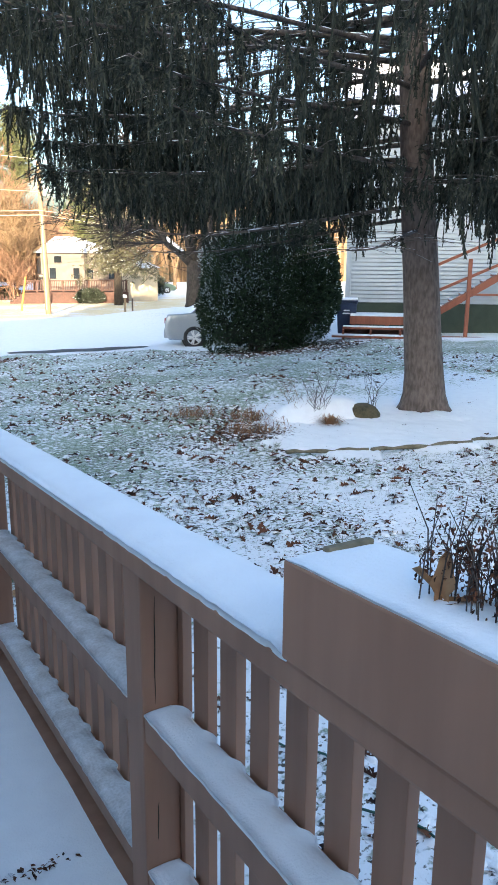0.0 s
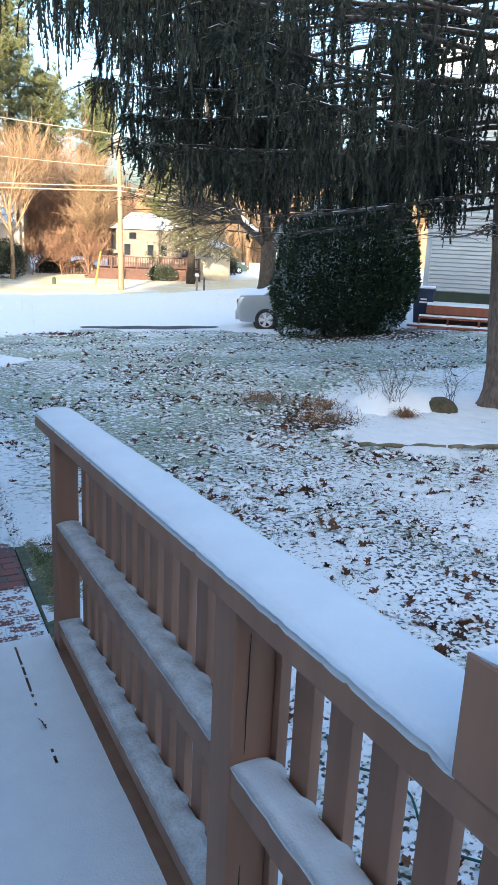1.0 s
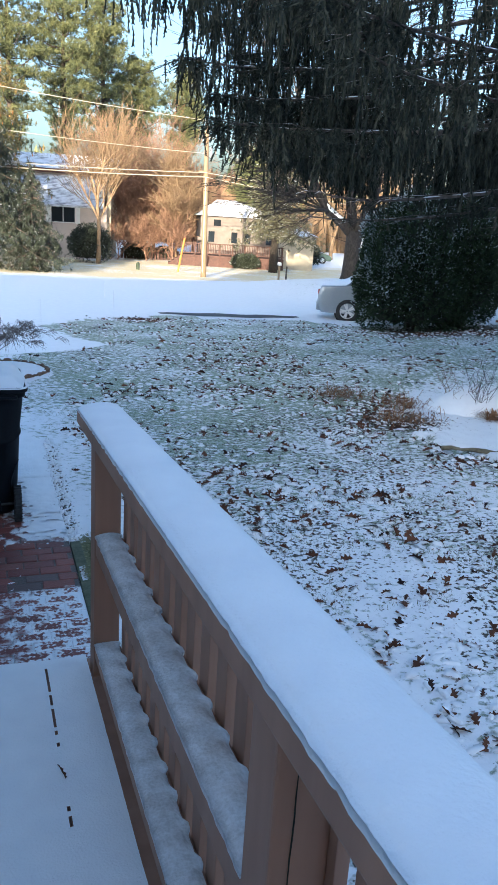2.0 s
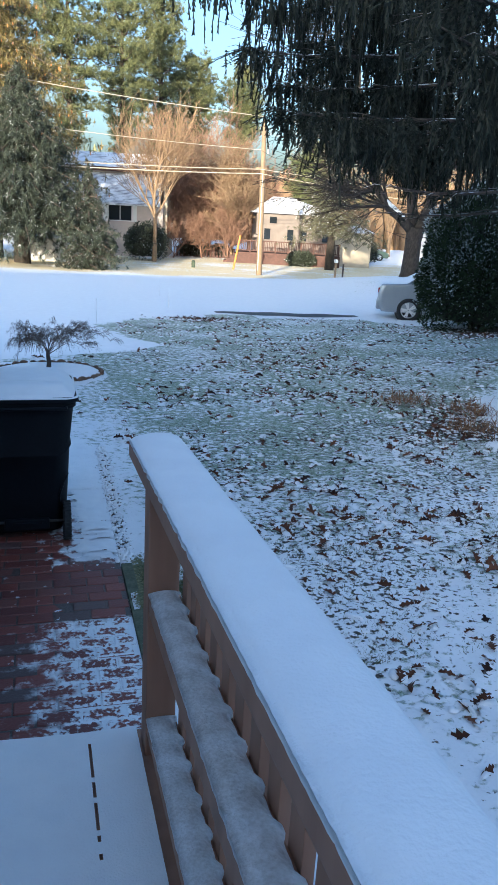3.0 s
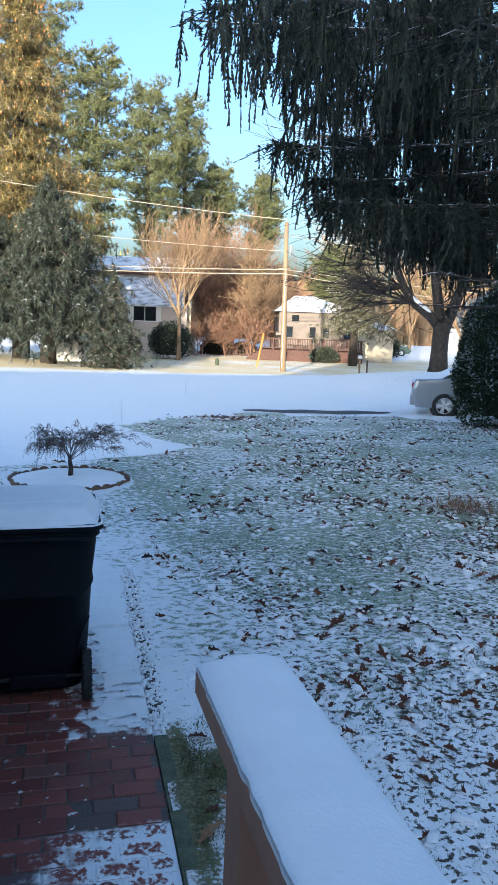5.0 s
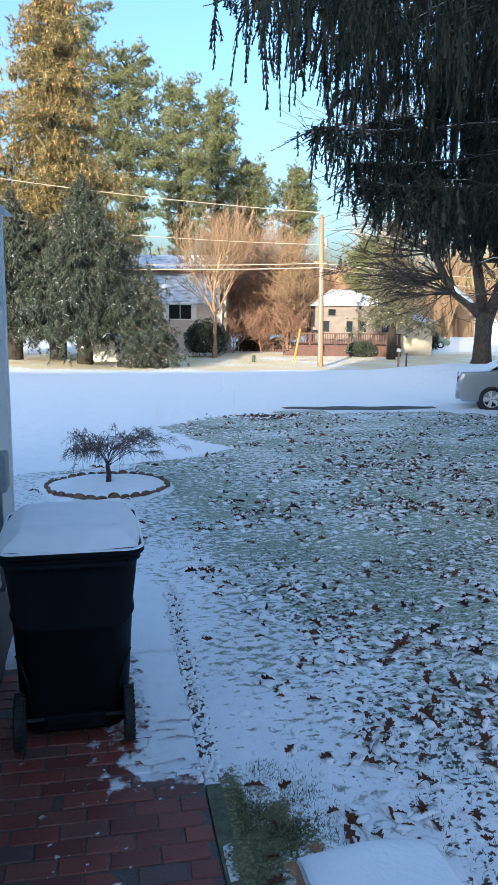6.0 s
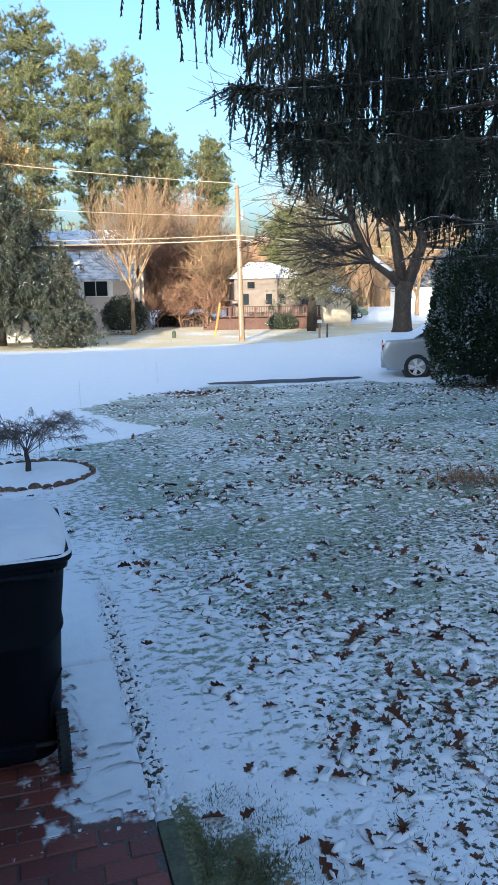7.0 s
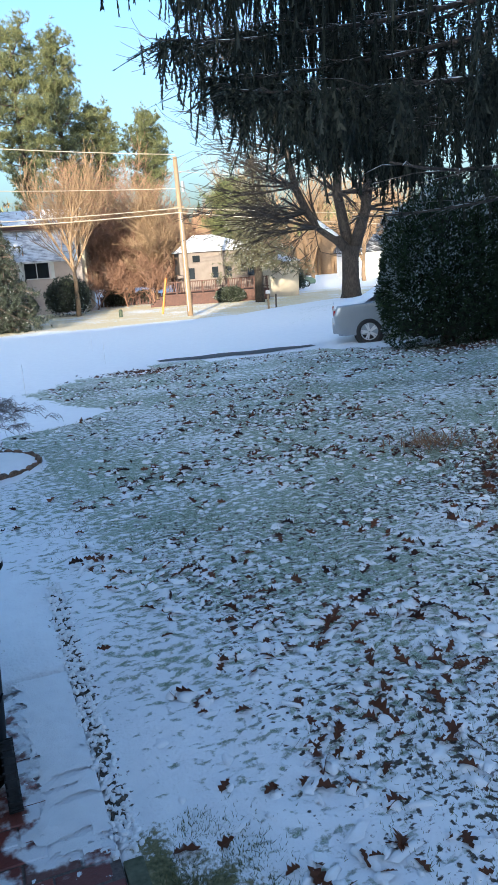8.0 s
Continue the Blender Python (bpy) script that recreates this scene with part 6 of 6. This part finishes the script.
def gable(q, x0, x1, y0, y1, z0, z1, over=0.35):
    ym = (y0 + y1) / 2
    q.add([(x0 - over, y0 - over, z0), (x1 + over, y0 - over, z0), (x1 + over, y1 + over, z0), (x0 - over, y1 + over, z0), (x0 - over, ym, z1), (x1 + over, ym, z1)],
          [(0, 3, 2, 1), (0, 1, 5, 4), (2, 3, 4, 5), (0, 4, 3), (1, 2, 5)])


def build_far_houses():
    x, y = street(-11.5, 62)
    a = thing("split_level_house", x, y, -1.5, "beige split-level house with snow on two roofs", "house", rz=-12.7)
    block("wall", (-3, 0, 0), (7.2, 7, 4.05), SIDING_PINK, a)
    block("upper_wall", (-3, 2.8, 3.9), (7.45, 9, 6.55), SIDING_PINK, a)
    block("end_wall", (7.2, 0.6, 0), (7.5, 8.0, 6.5), CREAM_SUNLIT, a, "cream end wall in full sun")
    q = Geo()
    q.add([(-3.3, -0.4, 4.0), (7.0, -0.4, 4.0), (7.0, 2.85, 6.35), (-3.3, 2.85, 6.35), (-3.3, -0.4, 3.85), (7.0, -0.4, 3.85)], [(0, 1, 2, 3), (4, 5, 1, 0)])
    part("lower_roof", q, ROOF_DUST, a, "shingle roof thinly dusted with snow")
    block("fascia", (-3.4, 2.35, 6.42), (7.7, 2.5, 6.75), DARK_WOOD, a)
    q = Geo()
    gable(q, -3, 7.4, 2.8, 9, 6.7, 8.05)
    part("upper_roof", q, ROOF_SNOW, a, "snow-covered shingle roof")
    window(a, 2.9, 2.65, 1.9, 1.25)
    for wx in (2.55, 4.82):
        block("shutter", (wx, -0.06, 2.62), (wx + 0.33, -0.02, 3.92), WHITE_TRIM, a)
    block("lower_door", (1.0, -0.06, 0.0), (2.0, 0.0, 2.05), WHITE_TRIM, a)
    x, y = street(-11.0, 51)
    s = thing("garden_shed", x, y, -1.45, "low white shed under the conifers", "shed", rz=-12.7)
    block("wall", (-1.2, 0, 0), (1.6, 2.0, 1.5), WHITE_TRIM, s)
    q = Geo()
    gable(q, -1.2, 1.6, 0, 2, 1.5, 2.1, 0.15)
    part("roof", q, ROOF_SNOW, s)

    x, y = street(3.2, 64)
    b = thing("ranch_house", x, y, -1.5, "beige house with a snowy hip roof and long deck", "house", rz=-12.7)
    block("wall", (0, 0, 0), (6.6, 8, 3.9), SIDING_TAN_SHADED, b)
    block("garage_wall", (6.4, -1.0, 0), (9.4, 7, 2.75), CREAM_SUNLIT, b, "cream garage wall in full sun")
    q = Geo()
    q.add([(-0.4, -0.4, 3.9), (7.0, -0.4, 3.9), (7.0, 8.4, 3.9), (-0.4, 8.4, 3.9), (1.4, 2.6, 5.25), (3.0, 2.6, 5.25)], [(0, 1, 5, 4), (1, 2, 5), (2, 3, 4, 5), (3, 0, 4), (0, 3, 2, 1)])
    part("roof", q, ROOF_DUST, b, "snow-dusted hip roof")
    q = Geo()
    q.add([(6.3, -1.3, 2.72), (9.7, -1.3, 2.72), (9.7, 7, 3.3), (6.3, 7, 3.3)], [(0, 1, 2, 3)])
    part("garage_roof", q, ROOF_SNOW, b)
    for wx in (1.0, 4.4):
        window(b, wx, 3.05, 0.7, 0.65, bars=0, trim=SIDING_TAN_SHADED)
    for wx in (0.6, 2.5, 3.6, 5.4):
        window(b, wx, 1.75, 0.62, 1.0, bars=0, trim=SIDING_TAN_SHADED)
    block("porch_beam", (-0.3, -2.4, 2.0), (0.1, -0.05, 2.2), SIDING_TAN_SHADED, b)
    d = thing("wooden_deck", x, y, -1.5, "dark red wooden deck with a slatted railing", "deck", rz=-12.7)
    block("floor", (-1.6, -3.2, 0.72), (6.6, -0.05, 0.86), DARK_WOOD, d)
    for i in range(9):
        px = -1.6 + i * 1.0
        block("post", (px, -3.2, 0.0), (px + 0.12, -3.08, 1.8), DARK_WOOD, d)
    for z in (1.72, 0.98):
        block("rail", (-1.6, -3.23, z), (6.6, -3.05, z + 0.07), DARK_WOOD, d)
    for i in range(60):
        px = -1.5 + i * 0.135
        block("slat", (px, -3.17, 1.0), (px + 0.05, -3.12, 1.74), DARK_WOOD, d)
    block("skirt", (-1.6, -3.14, 0.0), (6.6, -3.1, 0.72), DARK_WOOD, d)
    for i in range(4):
        block("step", (-2.6 + 0.25 * i, -3.1, 0.0), (-2.35 + 0.25 * i, -2.0, 0.18 * (i + 1)), DARK_WOOD, d)
    x, y = street(-3.4, 66)
    f = thing("side_fence", x, y, -1.5, "dark slatted fence between the two houses", "fence", rz=-12.7)
    for i in range(22):
        block("slat", (i * 0.28, 0, 0), (i * 0.28 + 0.2, 0.04, 0.8 + 0.06 * random.random()), DARK_WOOD, f)
    block("rail", (0, 0.042, 0.5), (6.2, 0.08, 0.6), DARK_WOOD, f)
    x, y = street(24, 88)
    c = thing("distant_house", x, y, -1.5, "low grey house far down the street", "house", rz=-12.7)
    block("wall", (0, 0, 0), (12, 7, 2.8), SIDING_GREY, c)
    q = Geo()
    gable(q, 0, 12, 0, 7, 2.8, 4.8)
    part("roof", q, ROOF_DARK, c)


build_far_houses()

# ---- woods that close the view ----
for k, (v, z1, mt, seed) in enumerate(((112, 7.0, TWIG_TAN, 5), (125, 10.0, PINE_NEEDLE, 6))):
    q, rnd = Geo(), random.Random(seed)
    n = 2600
    for i in range(n):
        u = rnd.uniform(-95, 110)
        h = (z1 + 4 * noise.noise((u * 0.07, k * 3.0, 0.0))) * rnd.uniform(0.45, 1.0)
        x, y = street(u, v + rnd.uniform(-4, 4))
        w = rnd.uniform(0.5, 1.6)
        a = rnd.uniform(0, 3.1)
        dx, dy = math.cos(a) * w, math.sin(a) * w
        lx = rnd.gauss(0, 0.8)
        q.add([(x - dx * 0.6, y - dy * 0.6, -2.0), (x + dx * 0.6, y + dy * 0.6, -2.0), (x + dx + lx * 0.5, y + dy, h * 0.55), (x + lx, y, h), (x - dx + lx * 0.5, y - dy, h * 0.55)], [(0, 1, 2, 3, 4)])
    whole("far_woods", q, mt, "distant winter woods closing the street", "woods", kind="stuff")


# ---- fallen leaves and grass ----
LEAVES = [oak_leaf(s) for s in range(6)]


def pad_template(seed, n=8):
    """A flat torn cake of snow of unit radius and height."""
    rnd = random.Random(seed)
    edge = [rnd.uniform(0.40, 1.45) for _ in range(n)]
    v = []
    for k, z in ((1.0, -0.4), (0.80, 0.75)):
        v += [(math.cos(2 * math.pi * j / n) * edge[j] * k, math.sin(2 * math.pi * j / n) * edge[j] * k, z * rnd.uniform(0.8, 1.15)) for j in range(n)]
    v.append((0, 0, 1.0))
    f = []
    for j in range(n):
        a, b = j, (j + 1) % n
        f += [(a, b, b + n), (a, b + n, a + n), (n + a, n + b, 2 * n)]
    return np.array(v), np.array(f)


def build_leaves():
    rnd = random.Random(77)
    meshes = []
    for i, q in enumerate(LEAVES):
        me = q.mesh("fallen_leaf")
        me.materials.append(LEAF)
        meshes.append(me)
    at = []
    tries = 0
    while len(at) < 6300 and tries < 160000:
        tries += 1
        x, y = rnd.uniform(-1.6, 13), -2.6 + 19.8 * rnd.random() ** 1.15
        if not LAWN(np.array(x), np.array(y)):
            continue
        d = 0.10 + 0.6 * noise.noise((x * 0.6, y * 0.6, 9.0)) + 1.25 * noise.noise((x * 2.4, y * 2.4, 4.0)) + 0.10 * (x > 1.0) - 0.22 * (x < 1.0)
        if BED(np.array(x), np.array(y)):
            d -= 0.3
        if y < 5 and x > 0.8:
            d += 0.30
        if rnd.random() < d:
            at.append((x, y))
    # drifts of leaves: by the bed, under the bush, at the drive's edge, at the path's corner
    for cx, cy, sx, sy, m in ((4.75, 5.7, 0.45, 0.35, 330), (5.3, 6.6, 0.6, 0.5, 260), (5.9, 5.4, 0.35, 0.15, 60), (3.4, 16.6, 0.45, 0.22, 260), (10.8, 13.9, 1.3, 0.35, 420), (0.62, 2.1, 0.16, 0.22, 26),
                              (3.9, 9.5, 0.9, 0.8, 200), (2.2, 3.0, 0.7, 0.6, 150), (2.9, 7.2, 0.8, 0.5, 120)):
        at += [(cx + rnd.gauss(0, sx), cy + rnd.gauss(0, sy)) for _ in range(m)]
    at.sort(key=lambda p: p[0] ** 2 + (p[1] - 2.6) ** 2)
    for x, y in at[:260]:
        o = new("fallen_leaf", meshes[rnd.randrange(6)])
        s = rnd.uniform(0.05, 0.115)
        o.matrix_world = pose(x, y, float(ground_z(x, y)) + rnd.uniform(-0.004, 0.014), rnd.gauss(0, 22), rnd.gauss(0, 22), rnd.uniform(0, 360)) @ Matrix.Diagonal((s, s, s * rnd.uniform(0.3, 1.0), 1))
        tagged(o, "curled dry brown oak leaf lying on the snow", "leaf", "fallen leaves")
    q = Geo()
    for x, y in at[260:]:
        s = rnd.uniform(0.06, 0.135)
        m = pose(x, y, float(ground_z(x, y)) + rnd.uniform(-0.010, 0.012), rnd.gauss(0, 22), rnd.gauss(0, 22), rnd.uniform(0, 360)) @ Matrix.Diagonal((s, s, s * rnd.uniform(0.3, 1.0), 1))
        l = LEAVES[rnd.randrange(6)]
        q.add([m @ Vector(v) for v in l.v], l.f)
    # cakes of snow lying on the leaves and between the blades
    r = np.random.RandomState(12)
    px, py, pr, ph = [], [], [], []
    for x, y in at:
        if r.rand() < 0.75 and not (x < 0.75 and y < 2.9):
            a = r.uniform(0, 6.3)
            px.append(x + 0.028 * math.cos(a)), py.append(y + 0.028 * math.sin(a)), pr.append(r.uniform(0.018, 0.055)), ph.append(r.uniform(0.008, 0.020))
    for x, y in zip(r.uniform(0.4, 9.5, 3500), -2.4 + 13 * r.rand(3500) ** 1.3):
        if LAWN(np.array(x), np.array(y)) and noise.noise((x * 1.3, y * 1.3, 8.0)) + 0.5 * noise.noise((x * 4, y * 4, 8.0)) > 0.02:
            px.append(x), py.append(y), pr.append(0.015 + 0.05 * r.rand() ** 2), ph.append(r.uniform(0.004, 0.012))
    # scuffed clods along the narrow track beside the bricks
    for y in 2.72 + 2.6 * r.rand(420):
        px.append(0.235 + 0.012 * (y - 3) + r.uniform(-0.055, 0.055)), py.append(y), pr.append(r.uniform(0.008, 0.022)), ph.append(r.uniform(0.006, 0.014))
    px, py, pr, ph = (np.array(v) for v in (px, py, pr, ph))
    groups, pz = [], ground_z(px, py) + 0.003
    for k in range(5):
        pk = np.arange(len(px)) % 5 == k
        m = int(pk.sum())
        groups.append(scatter(pad_template(k), np.stack([px, py, pz], 1)[pk], r.uniform(0, 6.3, m), np.stack([pr[pk], pr[pk] * r.uniform(0.4, 0.9, m), ph[pk]], 1), r.normal(0, 0.12, (m, 2))))
    pads = tri_mesh("snow_clods", *joined(groups))
    pads.polygons.foreach_set("use_smooth", [True] * len(pads.polygons))
    whole("snow_clods", pads, SNOW, "small clumps of snow caught on leaves and grass", "snow", kind="stuff")
    whole("leaf_litter", q, LEAF, "scattered dry brown oak leaves over the snowy lawn", "leaves", kind="stuff")
    # grass blades through the thin snow
    r = np.random.RandomState(3)
    n = 120000
    x, y = r.uniform(0.3, 9.5, n), 1.3 + 11 * r.rand(n) ** 1.5
    keep = LAWN(x, y) & ~(BED(x, y) & (r.rand(n) < 0.85))
    pat = np.array([noise.noise((a * 0.9, b * 0.9, 7.0)) + 0.6 * noise.noise((a * 3.5, b * 3.5, 2.0)) for a, b in zip(x, y)])
    keep &= (pat + r.normal(0, 0.2, n) > -0.05) & ((x > 1.1) | (y > 5.5))
    x, y = x[keep], y[keep]
    mx, my = r.normal(0.47, 0.13, 6000), r.normal(2.3, 0.30, 6000)
    ok = (mx > 0.30) & (my < 2.85)
    x, y = np.concatenate([x, mx[ok]]), np.concatenate([y, my[ok]])
    n = len(x)
    z = ground_z(x, y) - 0.004
    a, l, w = r.uniform(0, 6.3, n), r.uniform(0.012, 0.030, n), r.uniform(0.0015, 0.003, n)
    p = np.stack([x, y, z], 1)
    sd = np.stack([np.cos(a) * w, np.sin(a) * w, 0 * a], 1)
    tip = p + np.stack([r.normal(0, 0.5, n) * l, r.normal(0, 0.5, n) * l, l], 1)
    v = np.stack([p - sd, p + sd, tip], 1).reshape(-1, 3)
    whole("grass", tri_mesh("grass", v, np.arange(3 * n).reshape(-1, 3)), BLADE, "short winter grass blades poking through thin snow", "grass", kind="stuff")

    # the large tan leaves on the mossy corner
    for x, y, s, tilt, turn in ((0.50, 2.02, 0.20, 12, 40), (0.36, 1.90, 0.15, -14, 120), (0.58, 2.20, 0.12, 18, 200)):
        me = oak_leaf(int(s * 100)).mesh("large_leaf", True)
        me.materials.append(TAN_LEAF)
        o = new("large_leaf", me)
        o.matrix_world = pose(x, y, 0.012, tilt, 8, turn) @ Matrix.Diagonal((s * 1.2, s, s * 0.35, 1))
        tagged(o, "large tan curled leaf on the mossy corner", "leaf", "large leaves")


build_leaves()

q = Geo()
q.box((0.199, 0.17, -0.06), (0.272, 2.70, 0.006))
whole("path_edging", q, MOSSY_BOARD, "mossy green weathered board edging the brick path", "edging", bevel=0.006)


# ---- brick path: bricks one by one, running bond ----
def build_path():
    p = thing("brick_path", 0, 0, 0, "red brick path, partly swept, with snow in the joints", "path", kind="structure")
    block("bed", (WALL_X + 0.005, 0.16, -0.088), (0.195, 4.05, -0.0055), JOINT, p, "dark sandy bed between the bricks")
    L, W, J = 0.196, 0.095, 0.008
    meshes = {}

    def brick_mesh(l):
        key = round(l, 3)
        if key not in meshes:
            q = Geo()
            c = 0.005
            lo = [(c, c), (l - c, c), (l - c, W - c), (c, W - c)]
            hi = [(0, 0), (l, 0), (l, W), (0, W)]
            q.v = [(x, y, -0.02) for x, y in hi] + [(x, y, -c) for x, y in hi] + [(x, y, 0.0) for x, y in lo]
            q.f = [(0, 1, 5, 4), (1, 2, 6, 5), (2, 3, 7, 6), (3, 0, 4, 7), (4, 5, 9, 8), (5, 6, 10, 9), (6, 7, 11, 10), (7, 4, 8, 11), (8, 9, 10, 11)]
            me = q.mesh("brick")
            me.materials.append(BRICK)
            meshes[key] = me
        return meshes[key]
    rnd = random.Random(8)
    y, row = 0.17, 0
    while y + W < 4.05:
        x = WALL_X + 0.01 - (L / 2 if row % 2 else 0)
        while x < 0.185:
            a, b = max(x, WALL_X + 0.01), min(x + L, 0.192)
            if b - a > 0.05:
                o = new("brick", brick_mesh(b - a))
                o.parent = p
                o.matrix_local = pose(a, y, rnd.uniform(-0.004, 0.003), rnd.gauss(0, 0.6), rnd.gauss(0, 0.6), rnd.gauss(0, 0.5))
            x += L + J
        y += W + J
        row += 1
    # unswept snow over the far end of the path, torn at its near edge
    q, idx = Geo(), {}
    n, m = 110, 300
    def node(i, j):
        if (i, j) not in idx:
            x, yy = -0.20 + 0.395 * i / n, 2.70 + 1.42 * j / m
            idx[(i, j)] = len(q.v)
            q.v.append((x, yy, 0.004 + (0.004 + 0.004 * noise.noise((x * 18, yy * 18, 3.0)) + 0.005 * noise.noise((x * 5, yy * 5, 1.0))) * (1 - float(smooth01(yy, 3.6, 4.1)))))
        return idx[(i, j)]
    for i in range(n):
        for j in range(m):
            x, yy = -0.20 + 0.395 * (i + 0.5) / n, 2.70 + 1.42 * (j + 0.5) / m
            torn = 0.10 * noise.noise((x * 9, yy * 9, 2.0)) + 0.07 * noise.noise((x * 28, yy * 28, 2.0)) + 0.03 * noise.noise((x * 70, yy * 70, 2.0))
            streak = noise.noise((x * 5, yy * 24, 5.0)) + 0.25 * noise.noise((x * 40, yy * 60, 5.0))
            if yy > 2.80 + torn and x > -0.06 + torn and not (streak > 0.42 and yy < 3.5):
                q.f.append((node(i, j), node(i + 1, j), node(i + 1, j + 1), node(i, j + 1)))
    whole("path_snow", q, SNOW, "thin torn snow left on the unswept path", "snow", kind="stuff", smooth=True)


build_path()
